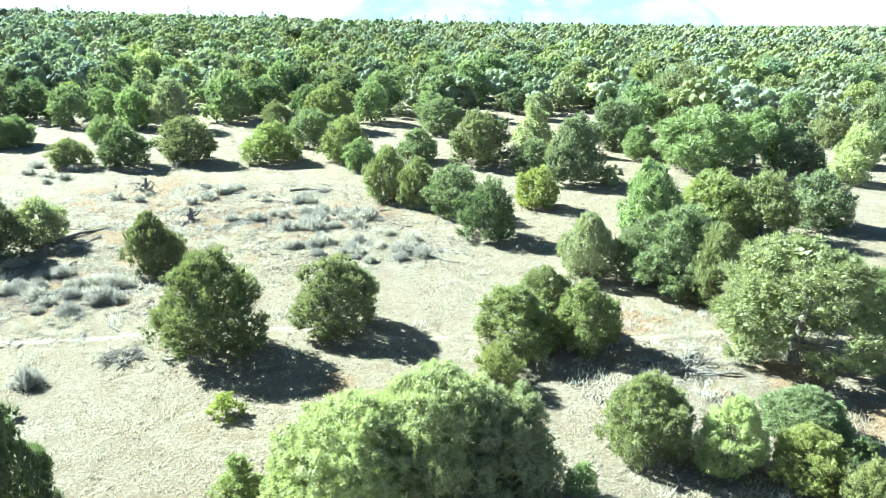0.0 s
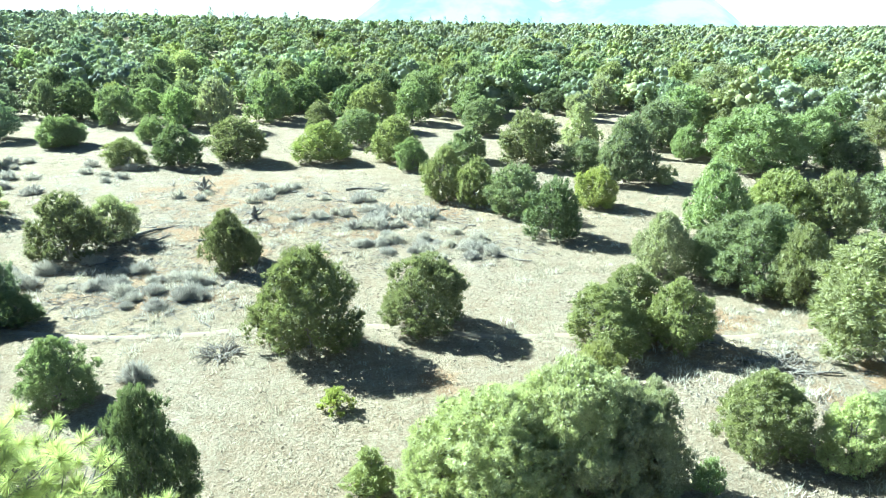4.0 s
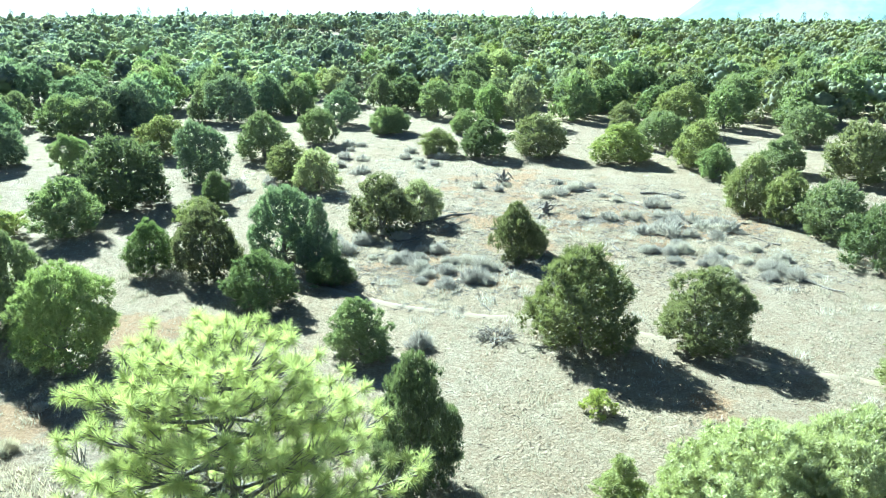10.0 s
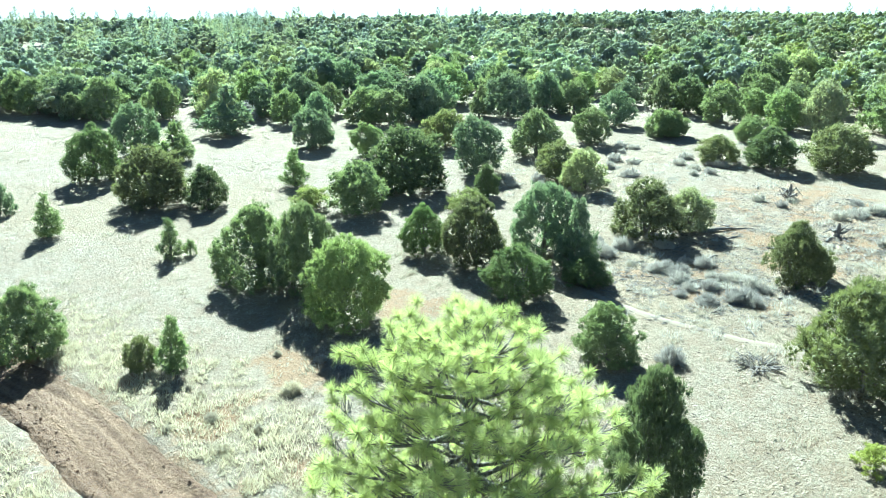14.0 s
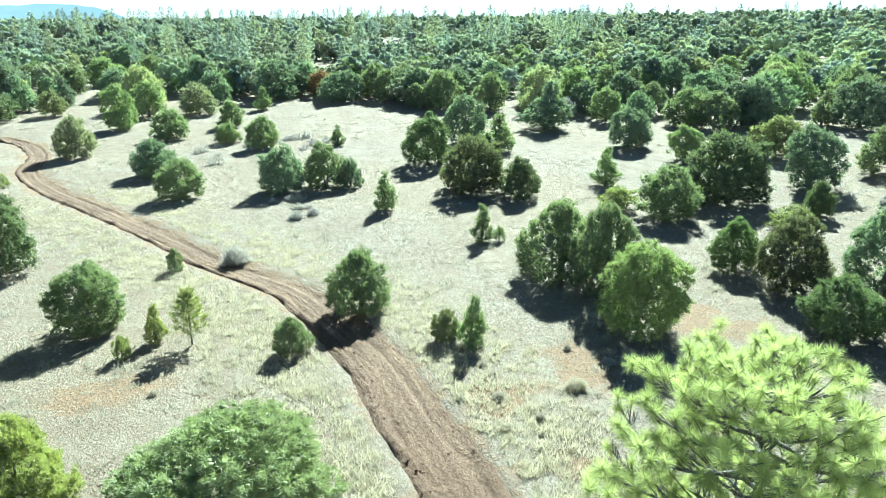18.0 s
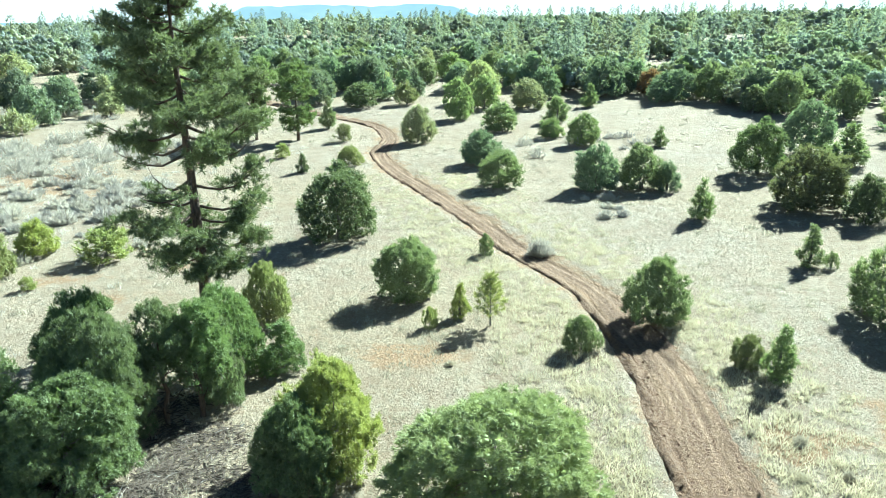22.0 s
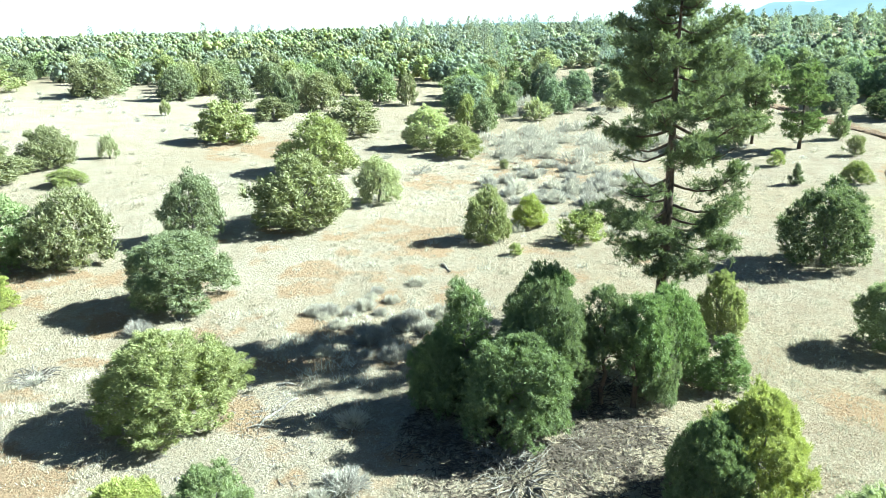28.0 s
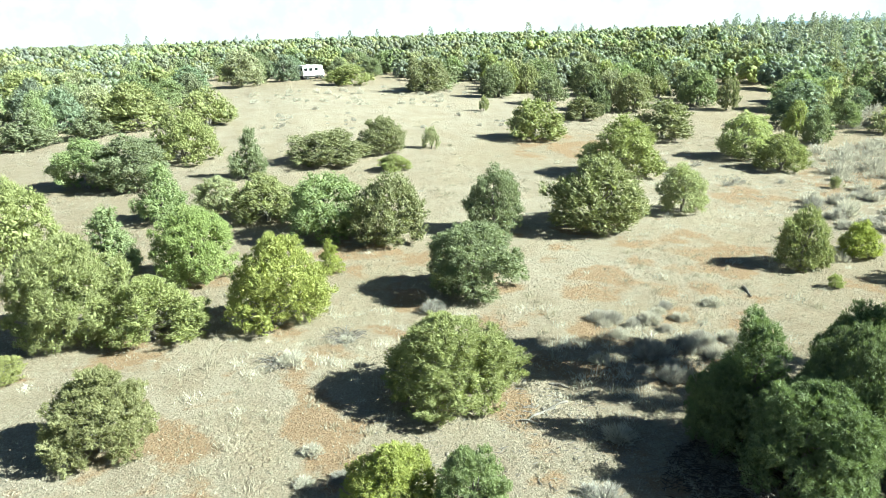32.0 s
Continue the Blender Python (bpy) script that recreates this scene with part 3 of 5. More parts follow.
# tufts per square metre, sprays, tuft scale, spray scale, share of masses, core, limbs
LEVELS = ((24, 54, 0.85, 0.95, 1.15, 0.0, 18), (19, 42, 1.0, 1.0, 1.1, 0.0, 16), (11.5, 24, 1.25, 1.15, 0.95, 0.3, 6), (6, 14, 1.7, 1.45, 0.85, 0.42, 2))
SIZES = {"juniper": (4.0, 4.0), "pinyon": (4.2, 4.0), "slender": (4.4, 2.6), "conifer": (3.0, 2.0), "bush": (1.1, 1.4)}
SHARED = {}
PLANTED = []


def plant_meshes(kind, h, w, seed, lod):
    """Crown and trunk meshes of one form; finer for forms that stand close."""
    rng = np.random.default_rng(seed * 7 + len(kind))
    shape, count, puff, slim, long, rise, loose, tall, flat = STYLE[kind]
    puffs, fans, pk, k, share, core, limbs = LEVELS[lod]
    if kind == "pinyon" and seed % 6 == 1:
        shape = "cone"
        w *= 0.95
    if kind in ("bush", "conifer"):
        puffs, limbs = puffs * 2.2, 0
    crown = mesh_of(kind + "_crown", crown_blocks(h, w, rng, shape, int(count * share * (1.25 if lod == 0 else 1)), puffs, puff * pk, fans, slim * k, long, rise, loose, tall, flat, core, 0.34 if lod < 2 else 0.12, 0.45 if kind == "bush" else (0.8, 1.0, 1.5, 2.2)[lod]), GREENS["olive"])
    stems = 1 if kind != "juniper" else 2 + seed % 3
    wood = mesh_of(kind + "_trunk", trunk_blocks(h, w, rng, stems, 0.03 * h + (0.03 if kind != "slender" else -0.02), limbs), PINE_BARK if kind == "slender" else BARK, True)
    return crown, wood


def plant(kind, name, x, y, h, w, tone, seed, label, category, group):
    d = math.hypot(x - EAR[0], y - EAR[1])
    PLANTED.append((x, y))
    rng = random.Random(seed)
    lod = 0 if d < 25 else 1 if d < 40 else 2 if d < 80 else 3
    form = seed % (4, 7, 6, 6)[lod]
    if kind in ("conifer", "bush"):
        form, lod = form % 3, max(1, lod)
    hh, ww = SIZES[kind]
    key = (kind, lod, form)
    if key not in SHARED:
        SHARED[key] = plant_meshes(kind, hh, ww, 100 + form + 11 * lod, lod)
    crown, wood = SHARED[key]
    e = stand(name, x, y, rng.uniform(0, 6.28), (w / ww, w / ww, h / hh))
    tagged(e, label, category, group)
    part_of("trunk", wood, e)
    part_of("crown", crown, e, GREENS[tone])
    return e


def size_word(h, small, tall):
    return "low" if h < small else "tall" if h > tall else "medium-sized"


def juniper(x, y, h, w, tone, seed):
    return plant("juniper", "juniper_tree", x, y, h, w, tone, seed, f"{size_word(h, 2.2, 3.8)} {TONE_WORDS[tone]} juniper, foliage down to the dry ground", "tree", "junipers of the clearing")


def pinyon(x, y, h, w, tone, seed):
    return plant("pinyon", "pinyon_pine", x, y, h, w, tone, seed, f"{size_word(h, 3, 4.5)} {TONE_WORDS[tone]} pinyon pine with open lumpy crown", "tree", "pinyon pines of the clearing")


def slender_pinyon(x, y, h, w, tone, seed):
    return plant("slender", "pinyon_pine", x, y, h, w, tone, seed, f"slender {TONE_WORDS[tone]} pinyon pine with bare lower trunk", "tree", "pinyon pines of the clearing")


def young_conifer(x, y, h, w, tone, seed):
    return plant("conifer", "young_conifer", x, y, h, w, tone, seed, f"small {TONE_WORDS[tone]} pointed young conifer on dry grass", "tree", "young conifers of the clearing")


def bush(x, y, h, w, tone, seed):
    return plant("bush", "bush", x, y, h, w, tone, seed, f"small dense {TONE_WORDS[tone]} bush on pale dry ground", "bush", "green bushes of the clearing")


def needle_tufts(p, d, count, length, width, rng, spread=0.9, along=0.12):
    """Long needles that burst from shoots at p along d."""
    m = len(p) * count
    p, d = np.repeat(p, count, 0), np.repeat(d, count, 0)
    o = rng.uniform(-1, 0.6, (m, 1))
    v = unit(d * rng.uniform(-0.1, 1.0, (m, 1)) + rng.normal(0, spread * 0.62, (m, 3)) + np.array([0, 0, -0.06]))
    s = unit(np.cross(v, rng.normal(0, 1, (m, 3)))) * width
    ln = length * rng.uniform(0.75, 1.15, (m, 1))
    b = p + d * along * o
    q = np.stack([b - s * 0.7, b + s * 0.7, b + v * ln * 0.6 + s, b + v * ln, b + v * ln * 0.6 - s], 1)
    i = np.arange(m)[:, None] * 5
    return q.reshape(-1, 3), np.concatenate([i, i + 1, i + 2, i + 3, i + 4], 1)


def pine_limb(q, a, ln, up, rng, sag=0.15):
    t = np.linspace(0, 1, 6)
    out = np.array([math.cos(a), math.sin(a), 0])
    z = ln * (up * t - sag * np.sin(t * np.pi) + 0.12 * t ** 3)
    return q + out * (t * ln)[:, None] + np.stack([0 * t, 0 * t, z], 1) + rng.normal(0, 0.02, (6, 3)) * ln * t[:, None]


def ponderosa(x, y, h, w, tone, seed):
    """A tall pine: bare lower trunk, whorls of limbs with bushy needle ends."""
    rng = np.random.default_rng(seed)
    big = math.hypot(x - EAR[0], y - EAR[1]) < 50
    e = stand("ponderosa_pine", x, y)
    tagged(e, "tall ponderosa pine with dark straight trunk and dense needled crown", "tree", "tall pines")
    t = np.linspace(0, 1, 14)
    line = np.stack([0.25 * np.sin(t * 4) * 0.3 + 0.35 * t * (1 - t), 0.1 * np.sin(t * 5), t * h * 0.99], 1)
    line[0, 2] = -0.2
    blocks, tp, td = [tube(line, (0.0165 * h + 0.02) * (1.02 - t) ** 0.75 * (1 + 0.35 * np.exp(-t * 25)), 12)], [], []
    count = 64 if big else 40
    for i in range(count):
        u = 0.20 + 0.78 * (i + rng.random()) / count
        if 0.40 < u < 0.52 and rng.random() < 0.45:
            continue
        a = i * 2.4 + rng.uniform(-0.5, 0.5)
        full = 0.5 * w * (1.02 - max(0, u - 0.58) / 0.46) ** 0.62 * (0.8 if u < 0.4 else 0.92)
        ln = max(0.35, full * rng.uniform(0.6, 1.12))
        q = np.array([np.interp(u, t, line[:, m]) for m in range(3)])
        limb = pine_limb(q, a, ln, rng.uniform(-0.12, 0.12) + 0.5 * max(0, u - 0.6), rng)
        blocks.append(tube(limb, np.linspace(0.018 * ln + 0.02, 0.008, 6), 5))
        dead = 0.38 < u < 0.55
        for j in range(1 if dead and rng.random() < 0.5 else int(3 + ln * 1.7)):
            s = rng.uniform(0.42, 1.02)
            c = np.array([np.interp(s, np.linspace(0, 1, 6), limb[:, m]) for m in range(3)])
            c = c + np.array([-math.sin(a), math.cos(a), 0]) * rng.normal(0, 0.30) * ln * 0.6 + [0, 0, rng.normal(0.06, 0.1)]
            tw = np.array([np.interp(max(0.1, s - 0.25), np.linspace(0, 1, 6), limb[:, m]) for m in range(3)])
            blocks.append(tube([tw, (tw + c) / 2 + [0, 0, -0.03], c], [0.016, 0.012, 0.006], 4))
            for k in range(13 if big else 5):
                tp.append(c + rng.normal(0, 1, 3) * [0.24, 0.24, 0.13])
                td.append(unit(np.array([math.cos(a), math.sin(a), 0.8]) + rng.normal(0, 0.5, 3)))
    tp, td = np.array(tp), np.array(td)
    crown = [needle_tufts(tp, td, 24 if big else 14, 0.23 if big else 0.36, 0.014 if big else 0.034, rng, 1.1, 0.12)]
    part_of("trunk", mesh_of("ponderosa_trunk", blocks, PINE_BARK, True), e)
    part_of("crown", mesh_of("ponderosa_crown", crown, GREENS["pine"]), e)
    return e


def sapling(x, y, h, w, tone, seed):
    """A young pine, thin stemmed, with needle tufts along short limbs."""
    rng = np.random.default_rng(seed)
    e = stand("pine_sapling", x, y)
    tagged(e, "bright yellow-green pine sapling with thin stem", "tree", "young conifers of the clearing")
    blocks, tp, td = [tube([(0, 0, -0.1), (0.02, 0, h * 0.5), (0, 0.02, h)], [0.04, 0.03, 0.01], 6)], [], []
    for i in range(44):
        u = 0.2 + 0.78 * i / 44
        a, ln = i * 2.4, 0.5 * w * (1.15 - u) * 1.4 * rng.uniform(0.7, 1.1)
        limb = pine_limb(np.array([0, 0, u * h]), a, ln, 0.45, rng, 0.05)
        blocks.append(tube(limb, np.linspace(0.012, 0.004, 6), 4))
        for s in (0.55, 0.8, 1.0):
            tp.append(limb[int(s * 5)])
            td.append(unit(limb[5] - limb[3] + 1e-6))
    part_of("trunk", mesh_of("sapling_stem", blocks, BARK, True), e)
    part_of("crown", mesh_of("sapling_needles", [needle_tufts(np.array(tp), np.array(td), 30, 0.17, 0.010, rng)], GREENS[tone]), e)
    return e


def near_pine(x, y, h, w, tone, seed):
    """The young pine close below the eye: forked limbs, each shoot ending in a burst of long needles."""
    rng = np.random.default_rng(seed)
    e = stand("young_ponderosa_pine", x, y)
    tagged(e, "bright young ponderosa pine with bursts of long needles", "tree", "tall pines")
    t = np.linspace(0, 1, 12)
    line = np.stack([0.12 * np.sin(t * 5), 0.1 * np.sin(t * 4 + 1), t * (h - 0.55)], 1)
    line[0, 2] = -0.2
    blocks, tp, td = [tube(line, 0.14 * (1.04 - t) ** 0.9, 10)], [line[-1]], [np.array([0, 0, 1.0])]
    n = 84
    for i in range(n):
        u = 0.26 + 0.73 * ((i + rng.random()) / n) ** 0.8
        a = i * 2.4 + rng.uniform(-0.4, 0.4)
        ln = max(0.28, 0.5 * w * min(1.0, (1.02 - u) / 0.34) ** 0.55 * rng.uniform(0.62, 1.08))
        q = np.array([np.interp(u, t, line[:, m]) for m in range(3)])
        limb = pine_limb(q, a, ln, 0.16 + 0.35 * max(0, u - 0.6), rng, 0.08)
        blocks.append(tube(limb, np.linspace(0.014 * ln + 0.012, 0.007, 6), 6))
        tp.append(limb[-1])
        td.append(unit(limb[-1] - limb[-2] + np.array([0, 0, 0.05])))
        for j in range(int(7 + ln * 12)):
            s = rng.uniform(0.3, 0.97)
            c = np.array([np.interp(s, np.linspace(0, 1, 6), limb[:, m]) for m in range(3)])
            b = a + rng.choice([-1, 1]) * rng.uniform(0.4, 1.2)
            sl = min(0.5, ln * 0.4) * rng.uniform(0.5, 1.1) * (1.15 - 0.5 * s)
            tip = c + sl * np.array([math.cos(b), math.sin(b), rng.uniform(0.25, 0.95)])
            blocks.append(tube([c, (c + tip) / 2 - [0, 0, 0.04 * sl], tip], [0.012, 0.010, 0.006], 5))
            if min(((tip - q2) ** 2).sum() for q2 in tp) < 0.052:
                continue
            tp.append(tip)
            td.append(unit(tip - c + np.array([0, 0, 0.15])))
    part_of("trunk", mesh_of("near_pine_trunk", blocks, BARK, True), e)
    part_of("crown", mesh_of("near_pine_needles", [needle_tufts(np.array(tp), np.array(td), 170, 0.205, 0.0036, rng, 1.4, 0.06)], GREENS[tone]), e)
    return e


def sagebrush(x, y, h, w, tone, seed):
    """A grey twiggy shrub."""
    far = math.hypot(x - EAR[0], y - EAR[1]) > 42
    key = ("sage", seed % 5, far)
    if key not in SHARED:
        rng = np.random.default_rng(40 + seed % 5)
        n = 150 if far else 420
        d = unit(rng.normal(0, 1, (n, 3)) * [1, 1, 0.7] + [0, 0, 0.45])
        d[:, 2] = np.abs(d[:, 2])
        lump = 0.78 + 0.22 * np.sin(5 * np.arctan2(d[:, 1:2], d[:, 0:1]) + seed) * (1 - d[:, 2:])
        p = d * rng.uniform(0.12, 1.0, (n, 1)) ** 0.7 * [0.9, 0.9, 0.85] * 0.8 * lump
        twigs = sprays(p, d, 0.30, 0.022 if far else 0.011, 6, 0.75, 0.42, rng)
        k = 8 if far else 22
        root = np.array([(0.05 * math.cos(a), 0.05 * math.sin(a), -0.05) for a in np.arange(6) * 1.047] + [(0, 0, 0.02)])
        mid = (d[:k, None] * 0.4 + root[None, [0, 2, 4]] * 0.35).reshape(-1, 3)
        stems = np.vstack([root, mid, d[:k] * 0.85])
        faces = []
        for i in range(k):
            b, c, t = (i % 6, (i + 1) % 6, 6), [7 + 3 * i + j for j in range(3)], 7 + 3 * k + i
            for j in range(3):
                faces += [(b[j], b[(j + 1) % 3], c[(j + 1) % 3]), (b[j], c[(j + 1) % 3], c[j]), (c[j], c[(j + 1) % 3], t)]
        wood = [(stems, np.array(faces))]
        SHARED[key] = mesh_of("sage_twigs", [twigs], SAGE), mesh_of("sage_stems", wood, DEADWOOD)
    e = stand("sagebrush", x, y, seed * 1.3, (w / 2, w / 2, max(h, 0.35)))
    tagged(e, "pale yellow bunch grass tuft on dry ground" if tone == "straw" else "grey twiggy sagebrush on dry ground" if tone == "sage" else "olive-grey twiggy shrub on dry ground", "shrub", "sagebrush of the clearing")
    part_of("stem_base", SHARED[key][1], e)
    part_of("twig_mass", SHARED[key][0], e, STRAW if tone == "straw" else SAGE if tone == "sage" else GREENS["olive"])
    return e


def bm_box(bm, lo, hi, bevel=0.0):
    r = bmesh.ops.create_cube(bm, size=1.0)
    vs = r["verts"]
    for v in vs:
        v.co = Vector([(lo[i] + hi[i]) / 2 + v.co[i] * (hi[i] - lo[i]) for i in range(3)])
    if bevel:
        bmesh.ops.bevel(bm, geom=list({e for v in vs for e in v.link_edges}), offset=bevel, segments=2, affect="EDGES")


def boxes(name, mat, parent, *spans, bevel=0.0, label=""):
    bm = bmesh.new()
    for lo, hi in spans:
        bm_box(bm, lo, hi, bevel)
    me = bpy.data.meshes.new(name)
    bm.to_mesh(me)
    bm.free()
    me.materials.append(mat)
    ob = new(name, me)
    ob.parent = parent
    return tagged(ob, label)


def camper(x, y, h, w, tone, seed):
    """A white camper truck, parked at the wood's edge; it looks along its own x."""
    PLANTED.extend((x + 0.5 * k, y + 4 * k) for k in range(5))
    e = stand("camper_truck", x, y, radians(208))
    tagged(e, "white camper truck parked at the edge of the wood", "vehicle")
    body = boxes("camper_body", WHITE_PAINT, e, ((-2.6, -1.1, 0.75), (1.7, 1.1, 2.95)), bevel=0.1)
    boxes("cab", WHITE_PAINT, e, ((1.7, -1.0, 0.6), (3.2, 1.0, 1.9)), bevel=0.18)
    boxes("overcab_bunk", WHITE_PAINT, e, ((1.68, -1.08, 1.95), (2.7, 1.08, 2.9)), bevel=0.14)
    for k in (-1.9, -0.6, 0.8):
        for sy in (-1.105, 1.105):
            boxes("side_window", DARK_GLASS, body, ((k - 0.42, sy - 0.015, 1.75), (k + 0.42, sy + 0.015, 2.35)))
    for k in (-0.5, 0.5):
        boxes("rear_window", DARK_GLASS, body, ((-2.63, k - 0.32, 1.75), (-2.59, k + 0.32, 2.4)))
    boxes("roof_vent", WHITE_PAINT, body, ((-1.0, -0.35, 2.95), (-0.3, 0.35, 3.12)), bevel=0.05)
    boxes("windscreen", DARK_GLASS, e, ((3.16, -0.85, 1.3), (3.22, 0.85, 1.78)))
    boxes("bumper", DARK_STEEL, e, ((-2.75, -1.05, 0.45), (-2.55, 1.05, 0.72)), bevel=0.03)
    boxes("chassis", DARK_STEEL, e, ((-2.5, -0.8, 0.45), (3.0, 0.8, 0.76)))
    for k in (-1.5, 2.4):
        for sy in (-0.98, 0.98):
            bm = bmesh.new()
            bmesh.ops.create_cone(bm, cap_ends=True, segments=20, radius1=0.38, radius2=0.38, depth=0.26, matrix=Matrix.Translation((k, sy, 0.38)) @ Matrix.Rotation(math.pi / 2, 4, "X"))
            me = bpy.data.meshes.new("wheel")
            bm.to_mesh(me)
            bm.free()
            me.materials.append(DARK_STEEL)
            wh = new("wheel", me)
            wh.parent = e
    return e


# ---- ground, road and distance ----
build_ground()
strip("road", ROAD_PTS, np.linspace(-1.8, 1.8, 37), road_lift, TRACK, "rutted brown dirt road with loose berms", "road")
road_clods(2200, 4)
strip("trail", TRAIL_PTS, np.linspace(-0.45, 0.45, 9), trail_lift, TRAIL, "narrow pale footpath trodden in dry grass", "path")


def far_ridge(name, label, mat, a0, a1, dist, low, outline, seed):
    """A far mountain: a ridge with sloping, folded flanks; outline(u) gives its height over the base."""
    n, m = 160, 10
    v = []
    for i in range(n + 1):
        u = i / n
        a = radians(a0 + (a1 - a0) * u)
        top = outline(u)
        top += (0.10 * noise.noise((u * 17, 0.5, seed)) + 0.05 * noise.noise((u * 60, 1.5, seed))) * max(0, top)
        for j in range(m + 1):
            k = j / m
            d = dist - 500 * (1 - k) + 60 * noise.noise((u * 14, k * 2, seed)) * (1 - k)
            v.append((EAR[0] - math.sin(a) * d, EAR[1] + math.cos(a) * d, low + (top - low) * k ** 1.2 + 7 * k * noise.noise((u * 22, k * 3, seed + 5))))
    i, j = np.meshgrid(np.arange(n), np.arange(m), indexing="ij")
    w = m + 1
    f = np.stack([i * w + j, (i + 1) * w + j, (i + 1) * w + j + 1, i * w + j + 1], -1).reshape(-1, 4)
    return tagged(new(name, mesh_of(name, [(np.array(v), f)], mat, True)), label, "mountain", kind="structure")


def hazy_sky():
    """A glowing ring added for the bright haze low in the sky, all round."""
    n = 96
    a = np.arange(n) * 2 * np.pi / n
    low, high = (np.stack([EAR[0] + 4800 * np.cos(a), EAR[1] + 4800 * np.sin(a), 0 * a + z], 1) for z in (-120, 520))
    j = np.arange(n)
    k = (j + 1) % n
    me = mesh_of("sky_haze", [(np.vstack([low, high]), np.stack([j, k, k + n, j + n], 1))], HAZE)
    return tagged(new("backdrop", me), "bright white hazy sky above the horizon", "sky", kind="structure")


hazy_sky()


def bump(u, c, w, p=2.0):
    return max(0.0, 1 - abs((u - c) / w) ** p)


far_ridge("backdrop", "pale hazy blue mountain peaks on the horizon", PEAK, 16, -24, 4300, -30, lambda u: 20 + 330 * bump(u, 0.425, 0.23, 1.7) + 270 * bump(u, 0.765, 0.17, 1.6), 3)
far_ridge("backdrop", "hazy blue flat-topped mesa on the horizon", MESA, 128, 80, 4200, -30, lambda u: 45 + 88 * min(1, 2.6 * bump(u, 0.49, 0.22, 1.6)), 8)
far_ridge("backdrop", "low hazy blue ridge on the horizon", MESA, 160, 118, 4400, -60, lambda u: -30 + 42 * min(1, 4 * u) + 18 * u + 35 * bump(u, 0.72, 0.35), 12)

# ---- trees and shrubs of the clearing: x, y, height, width, tone, seed ----
juniper(-8.67, 25.08, 3.93, 4.39, "brown", 1)
juniper(-4.30, 27.06, 3.07, 3.52, "olive", 2)
juniper(2.84, 25.19, 2.54, 3.31, "olive", 3)
juniper(4.40, 27.63, 2.61, 2.87, "olive", 4)
juniper(5.71, 25.13, 2.72, 2.65, "olive", 5)
bush(2.04, 22.26, 1.53, 1.88, "yellow", 6)
bush(-6.89, 20.29, 0.73, 1.06, "yellow", 7)
pinyon(-2.00, 14.97, 3.67, 3.57, "pale", 8)
pinyon(-0.34, 15.43, 4.21, 3.36, "pale", 9)
pinyon(1.21, 15.53, 3.51, 2.79, "pale", 10)
pinyon(2.31, 16.05, 3.45, 2.42, "pale", 11)
juniper(-3.25, 15.61, 2.36, 2.65, "pale", 12)
young_conifer(-5.29, 16.12, 1.37, 1.66, "olive", 13)
bush(3.76, 16.11, 0.97, 0.91, "green", 14)
juniper(6.11, 18.18, 2.40, 2.51, "olive", 15)
juniper(8.22, 17.34, 2.16, 1.93, "pale", 16)
juniper(11.17, 19.05, 1.69, 2.44, "green", 17)
juniper(10.13, 16.58, 1.70, 2.02, "yellow", 18)
juniper(11.03, 15.32, 1.64, 1.61, "yellow", 19)
bush(12.05, 17.55, 0.86, 0.98, "dark", 20)
pinyon(13.25, 23.88, 4.81, 5.91, "olive", 21)
juniper(19.44, 28.65, 2.12, 1.49, "green", 22)
juniper(11.40, 31.77, 3.90, 4.61, "green", 23)
pinyon(9.87, 33.31, 2.67, 2.55, "green", 24)
juniper(7.38, 33.61, 3.32, 2.85, "pale", 25)
juniper(12.56, 29.49, 3.71, 2.79, "olive", 26)
juniper(12.54, 40.16, 4.39, 3.69, "green", 27)
juniper(16.87, 41.37, 3.76, 4.48, "olive", 28)
juniper(19.01, 39.95, 4.03, 3.67, "olive", 29)
juniper(23.36, 42.24, 3.32, 4.21, "green", 30)
pinyon(21.95, 58.24, 5.47, 6.61, "green", 31)
pinyon(26.82, 59.73, 4.99, 4.84, "green", 32)
juniper(29.64, 57.52, 3.19, 3.74, "green", 33)
juniper(2.81, 40.29, 3.60, 3.36, "dark", 34)
juniper(1.07, 45.37, 3.42, 3.74, "green", 35)
juniper(-3.70, 49.47, 3.72, 3.24, "olive", 36)
juniper(-1.42, 47.60, 3.36, 2.74, "olive", 37)
juniper(6.59, 47.43, 2.79, 2.92, "yellow", 38)
juniper(10.41, 54.63, 5.06, 4.45, "green", 39)
juniper(7.79, 58.65, 2.78, 3.80, "green", 40)
juniper(3.66, 61.27, 4.75, 5.44, "olive", 41)
juniper(-1.83, 63.07, 2.79, 3.56, "green", 42)
juniper(-6.55, 59.51, 2.66, 2.88, "green", 43)
juniper(18.85, 76.42, 2.84, 3.05, "green", 44)
juniper(17.92, 63.63, 2.84, 3.08, "green", 45)
bush(13.34, 53.86, 1.48, 1.76, "pale", 46)
juniper(31.53, 53.29, 2.57, 3.05, "pale", 47)
juniper(37.50, 67.66, 3.77, 3.81, "olive", 48)
juniper(41.59, 68.62, 4.09, 3.86, "olive", 49)
juniper(-8.46, 63.20, 3.99, 4.07, "olive", 50)
juniper(-14.98, 62.82, 3.27, 5.05, "olive", 51)
pinyon(-12.50, 70.72, 3.68, 4.52, "green", 52)
juniper(-22.22, 62.61, 3.97, 5.03, "olive", 53)
juniper(-26.75, 60.22, 3.31, 4.12, "dark", 54)
juniper(-31.10, 59.76, 2.38, 3.61, "olive", 55)
